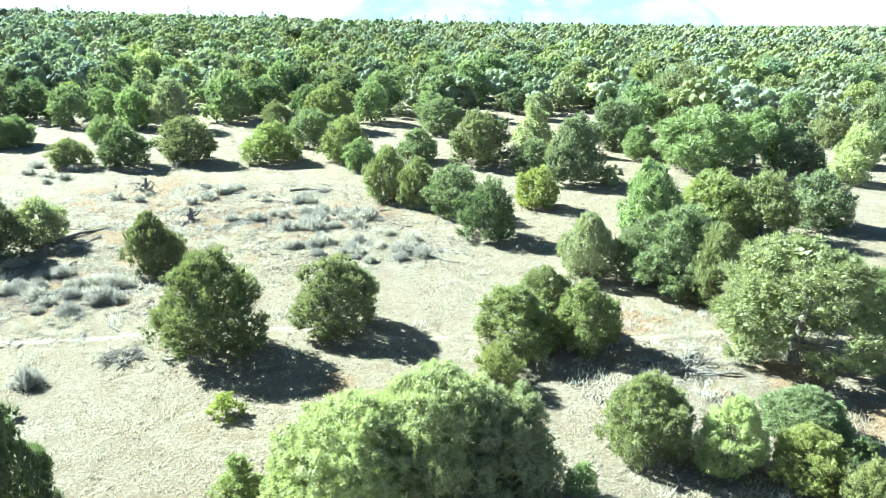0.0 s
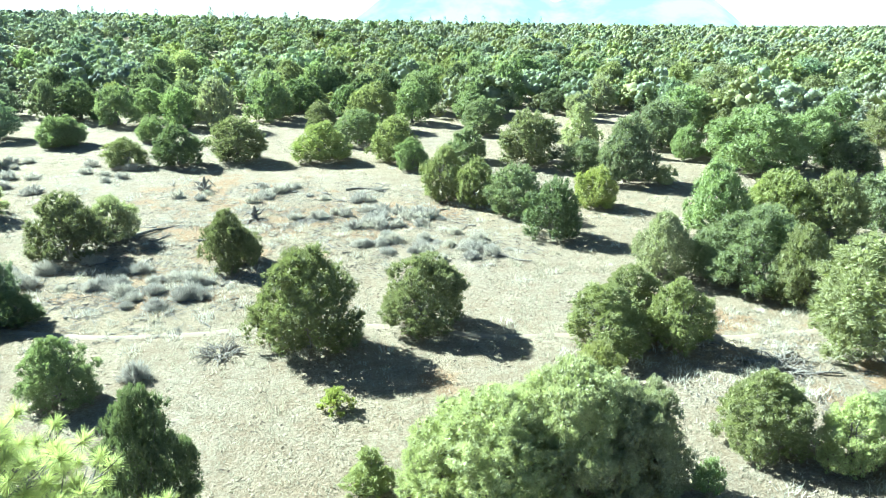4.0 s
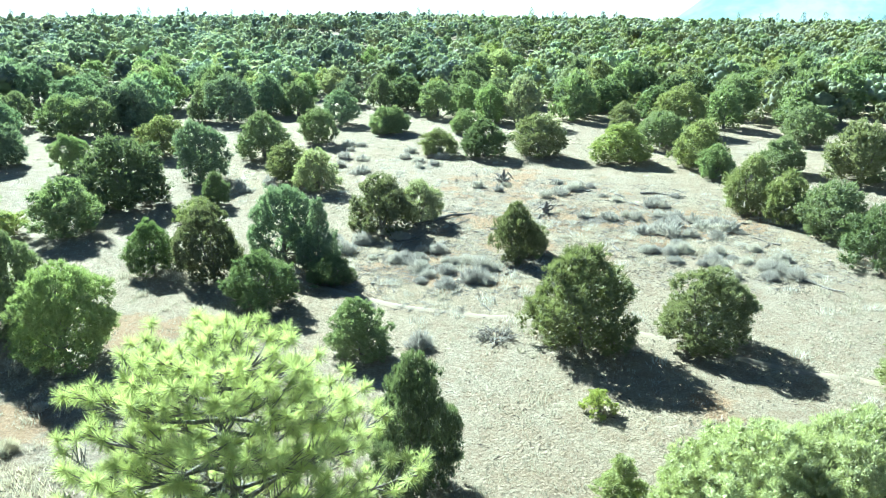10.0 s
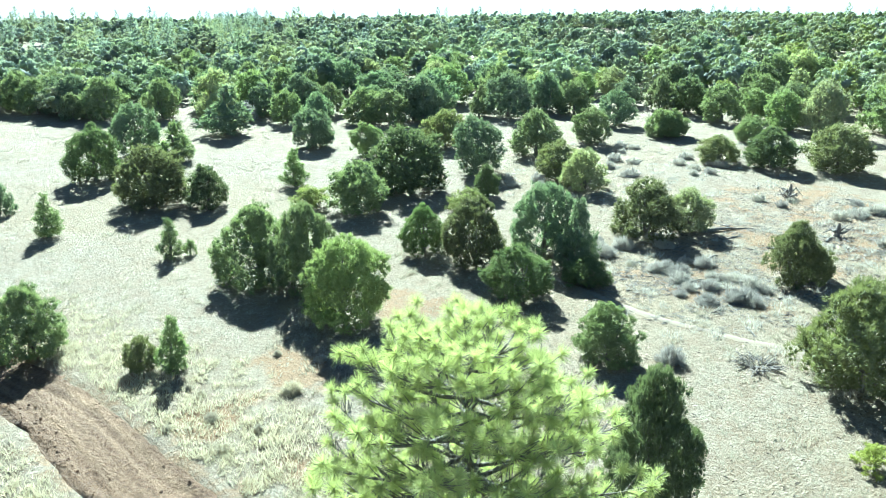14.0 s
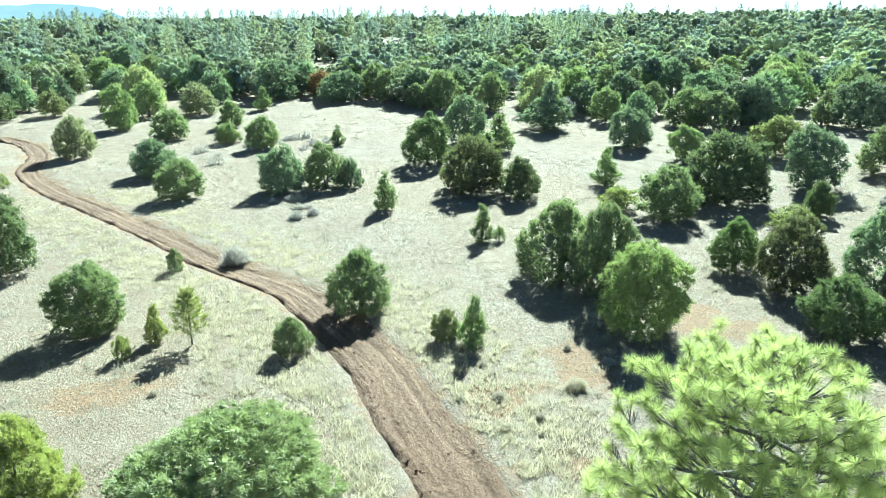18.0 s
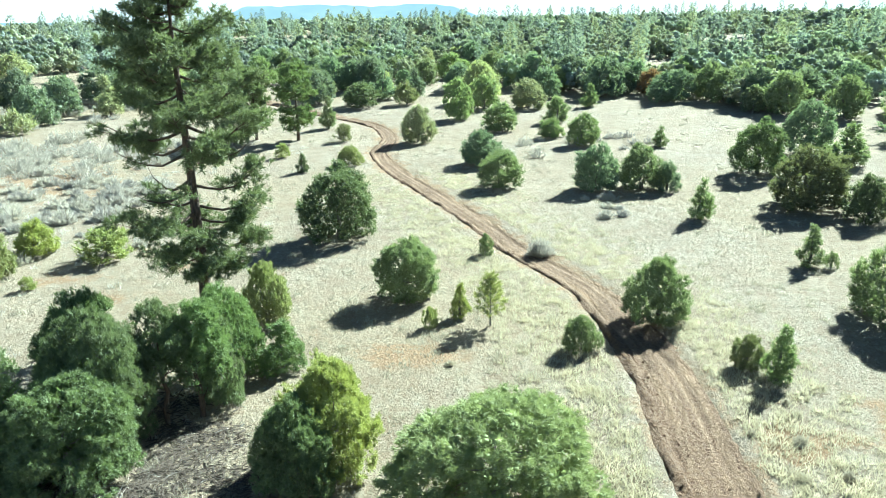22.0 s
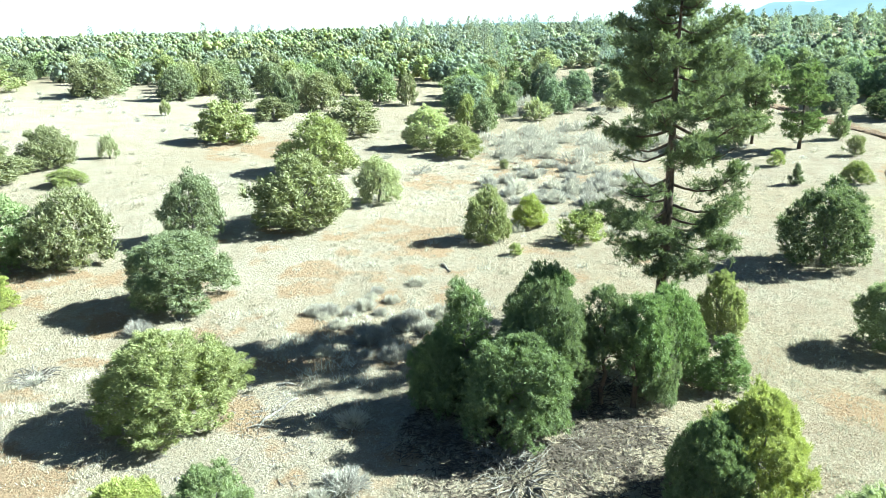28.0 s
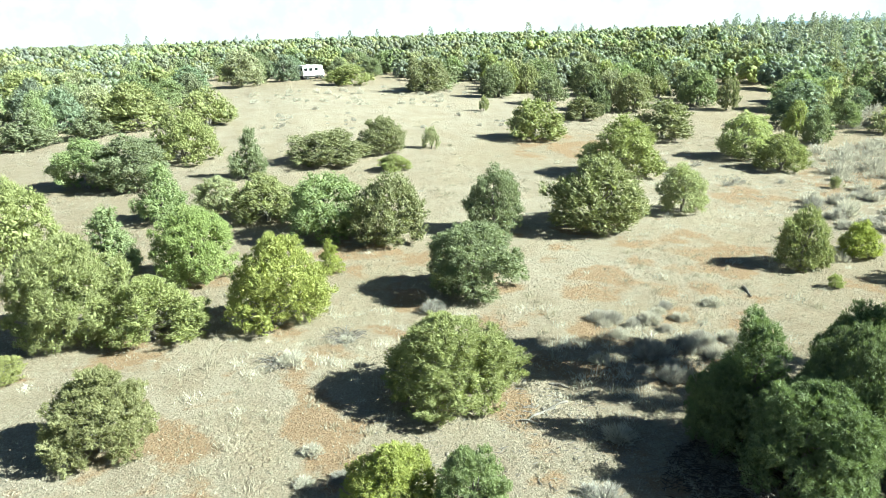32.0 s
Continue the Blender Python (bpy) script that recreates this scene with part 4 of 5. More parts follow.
juniper(-33.09, 70.85, 2.58, 3.39, "green", 56)
pinyon(-40.65, 68.34, 2.80, 3.27, "green", 57)
pinyon(-40.80, 79.84, 4.42, 4.42, "green", 58)
pinyon(-40.89, 90.26, 4.62, 4.26, "green", 59)
pinyon(-36.25, 91.06, 5.66, 6.45, "pale", 60)
pinyon(0.25, 77.19, 4.01, 4.30, "green", 61)
juniper(-14.75, 34.46, 3.13, 2.61, "brown", 62)
juniper(-14.00, 35.84, 1.71, 1.50, "olive", 63)
juniper(-31.25, 24.91, 2.68, 2.54, "dark", 64)
juniper(-27.70, 25.41, 3.58, 3.18, "brown", 65)
pinyon(-25.99, 29.16, 4.29, 3.29, "blue", 66)
pinyon(-23.15, 28.29, 4.12, 2.57, "blue", 67)
juniper(-22.87, 23.25, 2.55, 3.23, "dark", 68)
juniper(-21.75, 27.15, 1.46, 2.19, "dark", 69)
juniper(-23.95, 36.13, 3.56, 3.78, "brown", 70)
juniper(-22.82, 39.29, 2.70, 2.73, "pale", 71)
juniper(-37.61, 36.86, 2.27, 1.84, "dark", 72)
bush(-35.93, 33.04, 1.54, 2.46, "olive", 73)
pinyon(-43.79, 42.18, 4.71, 4.15, "blue", 74)
juniper(-38.02, 45.61, 2.82, 4.02, "olive", 75)
juniper(-34.06, 44.00, 3.15, 3.40, "pale", 76)
juniper(-53.98, 48.21, 3.68, 4.54, "olive", 77)
juniper(-44.55, 50.90, 4.13, 4.51, "green", 78)
pinyon(-44.58, 59.67, 3.72, 3.38, "green", 79)
juniper(-40.89, 67.40, 2.89, 3.65, "green", 80)
pinyon(-48.76, 70.42, 3.96, 3.90, "blue", 81)
pinyon(-68.35, 56.55, 5.14, 5.40, "blue", 82)
juniper(-86.75, 81.73, 3.93, 4.95, "dark", 83)
juniper(-16.18, 20.81, 2.22, 2.36, "green", 84)
juniper(-10.51, 14.33, 4.00, 2.29, "dark", 85)
pinyon(-25.96, 15.74, 4.09, 3.34, "fresh", 86)
juniper(-33.39, 15.72, 3.91, 3.86, "green", 87)
juniper(-30.67, 16.81, 4.43, 3.22, "green", 88)
juniper(-41.03, 27.52, 3.48, 4.20, "green", 89)
bush(-44.27, 25.93, 1.43, 2.72, "olive", 90)
young_conifer(-50.62, 28.67, 2.94, 2.61, "green", 91)
juniper(-52.54, 18.39, 4.23, 4.83, "brown", 92)
juniper(-49.26, 20.77, 2.93, 2.88, "dark", 93)
young_conifer(-40.29, 14.14, 2.28, 1.75, "green", 94)
bush(-40.15, 15.22, 0.84, 0.61, "green", 95)
juniper(-27.98, 7.70, 1.33, 1.22, "olive", 96)
young_conifer(-27.05, 8.50, 2.22, 1.52, "green", 97)
juniper(-43.21, 34.23, 4.89, 5.81, "dark", 98)
pinyon(-62.71, 17.65, 4.48, 3.90, "dark", 99)
pinyon(-70.73, 24.12, 5.01, 4.08, "blue", 100)
pinyon(-65.98, 25.55, 3.91, 4.45, "green", 101)
pinyon(-74.87, 35.42, 5.52, 6.54, "blue", 102)
pinyon(-62.66, 38.29, 3.89, 3.85, "blue", 103)
pinyon(-55.44, 39.51, 3.20, 3.13, "green", 104)
pinyon(-66.59, 56.65, 5.41, 4.04, "blue", 105)
pinyon(-81.51, 61.37, 4.70, 5.42, "blue", 106)
juniper(-86.60, 82.23, 3.78, 5.05, "green", 107)
juniper(-32.31, 5.04, 2.83, 2.67, "green", 108)
young_conifer(-49.09, 10.37, 2.70, 2.13, "green", 109)
juniper(-57.09, 4.05, 3.53, 3.38, "blue", 110)
juniper(-57.39, 7.62, 3.34, 3.48, "green", 111)
juniper(-57.07, 9.51, 2.25, 1.98, "blue", 112)
juniper(-57.48, -3.22, 3.01, 3.41, "green", 113)
juniper(-65.94, -5.36, 2.98, 3.62, "blue", 114)
juniper(-74.98, 4.26, 3.17, 3.27, "green", 115)
juniper(-79.15, 0.91, 2.04, 2.53, "green", 116)
young_conifer(-74.20, 11.66, 2.06, 1.97, "green", 117)
juniper(-83.35, -4.52, 3.12, 4.02, "green", 118)
juniper(-88.88, 1.93, 2.92, 3.16, "green", 119)
juniper(-98.85, -7.56, 4.35, 4.03, "green", 120)
bush(-40.99, -3.18, 1.21, 0.95, "green", 121)
sapling(-30.94, -2.25, 2.44, 1.37, "yellow", 122)
young_conifer(-31.64, -3.67, 1.73, 1.11, "yellow", 123)
bush(-30.49, -4.84, 0.94, 0.74, "olive", 124)
juniper(-28.95, 1.54, 1.50, 1.43, "green", 125)
pinyon(-18.03, -1.43, 3.75, 4.90, "fresh", 126)
juniper(-19.90, -6.43, 3.54, 3.09, "yellow", 127)
pinyon(-18.57, -6.86, 3.06, 2.11, "emerald", 128)
pinyon(-43.09, -12.34, 4.70, 4.11, "dark", 129)
juniper(-64.85, -17.21, 1.76, 2.28, "olive", 130)
pinyon(-33.69, -6.48, 3.11, 2.83, "green", 131)
juniper(-76.06, -12.85, 3.73, 3.55, "pale", 132)
juniper(-100.26, -24.80, 3.27, 5.43, "dark", 133)
juniper(-102.92, -18.87, 3.14, 3.18, "olive", 134)
bush(-67.12, -24.64, 1.34, 1.47, "olive", 135)
young_conifer(-61.27, -20.67, 1.70, 1.44, "dark", 136)
bush(-75.64, -20.76, 1.82, 1.77, "olive", 137)
pinyon(-83.32, -24.70, 4.00, 2.27, "green", 138)
pinyon(-90.47, -10.18, 4.97, 3.50, "green", 139)
ponderosa(-76.12, -25.95, 8.41, 5.34, "dark", 140)
ponderosa(-29.53, -14.58, 14.98, 7.68, "dark", 141)
juniper(-23.37, -16.06, 3.83, 3.19, "dark", 142)
pinyon(-23.23, -11.09, 3.52, 2.31, "emerald", 143)
pinyon(-25.83, -9.90, 2.22, 2.46, "emerald", 144)
juniper(-30.14, -12.11, 2.85, 2.08, "olive", 145)
juniper(-33.65, -28.87, 3.37, 2.74, "olive", 146)
juniper(-38.02, -29.04, 2.03, 2.23, "yellow", 147)
bush(-32.79, -25.72, 0.73, 0.81, "olive", 148)
bush(-37.68, -24.39, 1.87, 2.83, "olive", 149)
juniper(-27.54, -40.26, 4.70, 6.45, "olive", 150)
juniper(-38.18, -53.75, 5.19, 6.76, "olive", 151)
pinyon(-35.36, -41.40, 3.45, 3.22, "pale", 152)
pinyon(-53.11, -55.01, 4.39, 4.69, "pale", 153)
juniper(-52.26, -49.66, 3.15, 4.39, "olive", 154)
juniper(-80.88, -77.06, 4.93, 7.53, "green", 155)
juniper(-74.60, -62.92, 3.05, 2.52, "green", 156)
bush(-75.58, -58.46, 2.67, 3.13, "pale", 157)
bush(-50.66, -42.23, 0.92, 0.99, "olive", 158)
juniper(-51.92, -66.66, 4.12, 6.57, "olive", 159)
juniper(-39.09, -72.55, 4.35, 6.13, "olive", 160)
bush(-26.20, -71.08, 2.20, 1.75, "pale", 161)
juniper(-20.76, -70.52, 3.52, 4.76, "olive", 162)
juniper(-19.82, -62.68, 1.50, 3.03, "olive", 163)
juniper(-14.33, -68.10, 3.06, 7.52, "olive", 164)
juniper(-6.97, -50.45, 3.15, 4.89, "olive", 165)
pinyon(-10.16, -44.81, 4.39, 4.93, "green", 166)
juniper(-13.66, -42.18, 4.48, 4.54, "olive", 167)
young_conifer(-9.06, -37.75, 2.06, 1.81, "yellow", 168)
juniper(-5.46, -31.60, 4.25, 4.46, "yellow", 169)
pinyon(-15.42, -32.24, 3.90, 4.80, "green", 170)
pinyon(-20.78, -41.84, 4.44, 3.37, "green", 171)
juniper(-10.82, -22.37, 3.19, 5.00, "olive", 172)
juniper(-6.72, -16.72, 2.02, 2.64, "yellow", 173)
juniper(-8.65, -15.30, 2.28, 2.15, "green", 174)
juniper(1.36, -23.03, 2.79, 3.33, "yellow", 175)
juniper(5.81, -30.30, 0.92, 2.04, "yellow", 176)
pinyon(3.54, -33.21, 5.10, 4.56, "olive", 177)
juniper(0.08, -32.17, 2.87, 4.32, "olive", 178)
pinyon(2.91, -42.26, 4.33, 4.80, "green", 179)
pinyon(-1.92, -39.80, 4.28, 4.08, "fresh", 180)
pinyon(8.22, -46.49, 5.36, 4.72, "olive", 181)
pinyon(6.30, -66.86, 4.27, 5.36, "green", 182)
pinyon(2.59, -65.20, 4.48, 5.82, "green", 183)
juniper(-1.64, -74.14, 5.10, 6.15, "olive", 184)
pinyon(-6.83, -64.65, 4.76, 4.03, "green", 185)
pinyon(8.96, -93.38, 3.70, 6.03, "green", 186)
juniper(4.19, -97.55, 5.46, 7.82, "olive", 187)
juniper(-4.64, -95.87, 4.58, 6.48, "olive", 188)
juniper(15.41, -154.96, 4.08, 6.58, "olive", 189)
juniper(26.11, -160.09, 6.18, 9.97, "green", 190)
pinyon(0.10, -53.34, 4.54, 4.47, "green", 191)
pinyon(15.00, -90.10, 4.62, 7.58, "green", 192)
pinyon(-3.87, -54.43, 2.76, 2.97, "pale", 193)
juniper(-53.17, -96.19, 4.35, 4.69, "green", 194)
juniper(-55.77, -88.94, 2.52, 4.89, "olive", 195)
juniper(-49.72, -107.09, 5.12, 5.45, "green", 196)
juniper(-43.83, -122.70, 5.06, 7.90, "green", 197)
juniper(-32.06, -136.50, 3.80, 8.25, "olive", 198)
juniper(-72.04, -85.94, 4.76, 5.16, "green", 199)
juniper(-72.81, -80.99, 4.70, 2.91, "olive", 200)
near_pine(-9.63, 6.73, 8.07, 5.60, "needle", 201)
sagebrush(-20.24, 20.77, 1.00, 1.91, "olive", 202)
sagebrush(-14.45, 22.41, 1.14, 1.77, "sage", 203)
sagebrush(-18.63, 30.70, 0.98, 2.04, "sage", 204)
sagebrush(-15.30, 30.62, 1.05, 2.26, "sage", 205)
sagebrush(-8.02, 42.92, 1.23, 3.17, "sage", 206)
sagebrush(-4.93, 44.93, 0.71, 2.15, "sage", 207)
sagebrush(-41.21, -0.09, 1.52, 2.55, "sage", 208)
sagebrush(-12.67, -30.55, 0.98, 2.15, "sage", 209)
sagebrush(-5.36, -27.29, 0.88, 1.97, "sage", 210)
sagebrush(-7.95, -28.57, 0.46, 1.19, "sage", 211)
sagebrush(-19.53, -20.38, 0.80, 1.26, "sage", 212)
sagebrush(-18.33, -21.45, 0.45, 1.16, "sage", 213)
sagebrush(-19.99, -26.21, 0.95, 1.35, "sage", 214)
sagebrush(-12.47, -14.88, 0.82, 2.32, "sage", 215)
sagebrush(-14.78, -17.60, 0.76, 2.12, "sage", 216)
camper(-27.69, -156.64, 3.23, 5.73, "white", 217)
pinyon(-111.85, 15.88, 3.76, 3.64, "rust", 218)
bush(-81.02, 41.06, 2.26, 2.11, "bare", 219)
sagebrush(-24.59, 8.44, 0.34, 0.55, "straw", 220)
sagebrush(-22.83, 7.96, 0.54, 0.83, "straw", 221)
sagebrush(-20.87, 7.40, 0.44, 0.93, "straw", 222)
sagebrush(-25.53, 12.05, 0.41, 0.57, "straw", 223)
sagebrush(-22.62, 10.90, 0.64, 1.37, "straw", 224)
sagebrush(-21.13, 8.75, 0.46, 0.60, "straw", 225)
sagebrush(-20.25, 8.38, 0.28, 0.36, "straw", 226)
sagebrush(-23.24, 6.64, 0.31, 0.53, "straw", 227)
sagebrush(-25.31, 8.32, 0.32, 0.53, "straw", 228)
sagebrush(-26.94, -3.56, 0.26, 0.65, "straw", 229)
sagebrush(-23.94, 13.00, 0.42, 0.96, "sage", 230)
pinyon(-18.28, -15.57, 4.85, 3.74, "emerald", 231)
pinyon(-19.88, -13.41, 4.84, 2.93, "emerald", 232)
pinyon(-17.99, -13.26, 3.67, 3.37, "emerald", 233)
pinyon(-17.67, -16.06, 3.05, 2.27, "emerald", 234)
pinyon(-41.50, -117.40, 5.60, 7.20, "olive", 238)
juniper(-50.80, -81.90, 2.79, 5.30, "brown", 239)
juniper(-65.70, -61.40, 3.96, 2.79, "olive", 240)
pinyon(-64.80, -57.80, 3.61, 3.03, "green", 241)
bush(-41.30, -92.80, 1.90, 1.33, "olive", 242)
pinyon(-60.60, -85.20, 5.20, 4.80, "olive", 243)
pinyon(-63.30, -103.20, 5.60, 4.57, "green", 244)
juniper(-102.30, -90.60, 4.70, 5.25, "olive", 245)
pinyon(-107.30, -89.40, 4.41, 5.35, "green", 246)
ponderosa(-76.00, -30.60, 7.52, 3.60, "dark", 247)
pinyon(-72.30, -31.60, 6.20, 3.60, "green", 248)
juniper(22.50, -131.80, 6.00, 7.30, "olive", 249)
pinyon(-12.70, -144.90, 7.00, 7.60, "pale", 250)
slender_pinyon(-21.73, -12.35, 4.35, 2.14, "emerald", 235)
slender_pinyon(-22.30, -11.43, 4.20, 2.25, "emerald", 236)
pinyon(-25.50, -11.73, 3.79, 2.28, "emerald", 237)


# ---- loose dead wood and shrub patches ----
def fallen_log(x, y, length, turn, seed, thick=0.09):
    """A weathered trunk lying on the ground with a few broken branch stubs."""
    rng = np.random.default_rng(seed)
    t = np.linspace(0, 1, 8)
    e = stand("fallen_log", x, y, turn)
    tagged(e, "weathered grey fallen log with broken branches", "log", "dead wood of the clearing")
    line = np.stack([(t - 0.5) * length, 0.05 * length * np.sin(t * 4 + seed), thick * 0.9 + 0.05 * np.sin(t * 7 + seed)], 1)
    part_of("trunk", mesh_of("log", [tube(line, thick * (1.1 - 0.7 * t) * rng.uniform(0.85, 1.1, 8), 8)], DEADWOOD, True), e)
    for i in range(3):
        q = line[rng.integers(1, 7)]
        d = unit(rng.normal(0, 1, 3) * [0.8, 1, 0.4] + [0, 0, 0.7])
        ln = rng.uniform(0.15, 0.5) * length * 0.4
        part_of("branch_stub", mesh_of("log_branch", [tube([q, q + d * ln * 0.5 + rng.normal(0, 0.03, 3), q + d * ln], [thick * 0.4, thick * 0.28, 0.008], 5)], DEADWOOD), e)


def brush_pile(x, y, w, seed, tall=0.5):
    """A heap of bare grey branches."""
    rng = np.random.default_rng(seed)
    sticks = []
    for i in range(70):
        a, r = rng.uniform(0, 6.28), w * 0.5 * math.sqrt(rng.random()) * 0.6
        q = np.array([r * math.cos(a), r * math.sin(a), 0.03])
        b = a + rng.normal(0, 0.9)
        ln = rng.uniform(0.3, 0.75) * w * 0.6
        d = np.array([math.cos(b), math.sin(b), rng.uniform(0.0, tall)])
        sticks.append(tube([q, q + d * ln * 0.5 + rng.normal(0, 0.05, 3) + [0, 0, 0.08], q + d * ln + [0, 0, rng.uniform(-0.1, 0.05)]], [0.028, 0.018, 0.005], 4))
    e = new("brush_pile", mesh_of("brush_pile", sticks, DEADWOOD))
    e.location = (x, y, ground_z(x, y) - 0.03)
    tagged(e, "heap of bare weathered grey branches on the ground", "dead wood", "dead wood of the clearing", "stuff")


def stump(x, y, h, seed):
    rng = np.random.default_rng(seed)
    e = stand("tree_stump", x, y)
    tagged(e, "jagged dark dead tree stump", "stump", "dead wood of the clearing")
    bl = [tube([(0, 0, -0.1), (0.03, 0, h * 0.5), (0.05, 0.05, h)], [0.22, 0.16, 0.07], 9)]
    for i in range(6):
        a = i * 1.05 + rng.random()
        bl.append(tube([(0, 0, h * 0.3), (0.4 * math.cos(a), 0.4 * math.sin(a), h * rng.uniform(0.2, 0.8)), (0.8 * math.cos(a), 0.8 * math.sin(a), h * rng.uniform(0.1, 1.1))], [0.09, 0.06, 0.02], 5))
    part_of("stump_wood", mesh_of("stump", bl, DEADWOOD, True), e)


stump(-21.8, 51.8, 1.0, 1)
stump(-16.0, 44.2, 0.8, 2)
stump(-21.5, 51.0, 0.6, 4)
fallen_log(-21.2, 41.0, 3.6, 0.9, 5, 0.12)
fallen_log(-9.5, 52.0, 3.2, 0.05, 6)
fallen_log(0.2, 36.2, 2.2, -0.5, 7)
fallen_log(-7.7, 39.2, 1.6, 0.6, 8)
fallen_log(-13.0, -19.9, 1.5, 0.4, 9, 0.07)
fallen_log(-12.4, -19.6, 1.0, -0.8, 10, 0.06)
fallen_log(-14.7, -21.5, 0.9, 2.2, 11, 0.07)
fallen_log(-13.8, -20.3, 1.1, 0.1, 12, 0.05)
fallen_log(-28.2, -26.8, 1.4, 1.2, 13, 0.08)
fallen_log(8.8, 24.0, 2.4, 0.5, 14, 0.1)
fallen_log(10.0, 23.0, 1.9, -0.2, 15, 0.08)
brush_pile(-12.0, 24.5, 1.9, 21)
brush_pile(9.3, 23.4, 2.2, 22)
brush_pile(-16.3, -11.6, 2.6, 23, 0.4)
brush_pile(-8.1, -29.0, 2.0, 24, 0.35)
brush_pile(-4.9, -27.4, 1.8, 25, 0.35)
brush_pile(-17.0, -12.8, 2.4, 26, 0.3)
rnd = random.Random(11)
for k in range(46):
    x, y = rnd.uniform(-26, 1), rnd.uniform(35, 54)
    fallen_log(x, y, rnd.uniform(0.6, 2.2), rnd.uniform(0, 3.14), 30 + k, rnd.uniform(0.03, 0.08))
for k in range(14):
    fallen_log(rnd.uniform(-22, -13), rnd.uniform(27, 34), rnd.uniform(0.5, 1.8), rnd.uniform(0, 3.14), 90 + k, rnd.uniform(0.03, 0.06))


def sage_field(cx, cy, rx, ry, count, lo, hi, seed):
    """A far stretch of open ground grown over with sagebrush, joined."""
    rng = np.random.default_rng(seed)
    blocks = []
    for i in range(count):
        a, q, w = rng.uniform(0, 6.28), math.sqrt(rng.random()), rng.uniform(lo, hi)
        x, y = cx + rx * q * math.cos(a), cy + ry * q * math.sin(a)
        d = unit(rng.normal(0, 1, (70, 3)) * [1, 1, 0.7] + [0, 0, 0.45])
        d[:, 2] = np.abs(d[:, 2])
        p = d * rng.uniform(0.1, 1.0, (70, 1)) ** 0.7 * 0.75
        v, f = sprays(p, d, 0.30, 0.026, 6, 0.75, 0.42, rng)
        blocks.append((v * [w / 2, w / 2, w * rng.uniform(0.38, 0.6)] + [x, y, ground_z(x, y) - 0.03], f))
    tagged(new("sagebrush_field", mesh_of("sagebrush_field", blocks, SAGE)), "stretch of pale grey sagebrush on dry ground", "shrubs", kind="stuff")


def sage_patch(cx, cy, rx, ry, count, lo, hi, seed, tone="sage"):
    r = random.Random(seed)
    for i in range(count):
        a, q = r.uniform(0, 6.28), math.sqrt(r.random())
        w = r.uniform(lo, hi)
        sagebrush(cx + rx * q * math.cos(a), cy + ry * q * math.sin(a), w * r.uniform(0.38, 0.6), w, tone, seed * 100 + i)


sage_patch(-8.5, 44.2, 5.0, 2.4, 24, 1.0, 2.4, 1)
sage_patch(-4.0, 38.5, 4.4, 2.8, 26, 0.8, 2.0, 2)
sage_patch(-15.5, 50.5, 9, 2.6, 22, 1.0, 2.2, 3)
sage_patch(-18.0, 31.5, 3.8, 3.2, 18, 0.9, 2.1, 4)
sage_patch(-38.5, 42.0, 3.5, 3.0, 8, 1.2, 2.2, 5)
sage_patch(-36.0, 55.0, 8, 6, 18, 1.2, 2.6, 6)
sage_patch(-49.5, -34.5, 7.5, 7.0, 74, 1.2, 3.0, 7)
sage_field(-65.0, -45.0, 12, 10, 112, 1.2, 3.2, 8)
sage_field(-90.0, -64.0, 16, 11, 64, 1.6, 3.4, 9)
sage_patch(-40.0, -27.0, 5, 4, 16, 0.9, 2.0, 20)
sage_patch(-20.5, -22.5, 3.4, 2.6, 15, 1.0, 2.0, 10)
sage_patch(-24.0, 33.0, 4.0, 3.2, 12, 1.0, 2.0, 21)
sage_patch(-52, 4.5, 3, 2, 7, 1.2, 2.2, 11)
sage_field(-76, 6, 6, 5, 12, 1.4, 2.6, 12)
sage_field(-73, -2, 6, 3, 10, 1.4, 2.4, 13)
sage_field(-30, -115, 24, 14, 60, 0.8, 2.2, 14)
sage_field(-28, -90, 18, 12, 30, 0.7, 1.6, 18)
sage_patch(-4.5, -19.5, 1.5, 1.2, 3, 0.9, 1.5, 19)
sage_patch(-22, -25.5, 4, 1.6, 12, 1.0, 1.9, 15)
sage_patch(-9.5, -15.6, 3.0, 1.5, 6, 0.9, 1.6, 16)
sage_field(-42, -50, 10, 8, 20, 0.8, 1.8, 17)


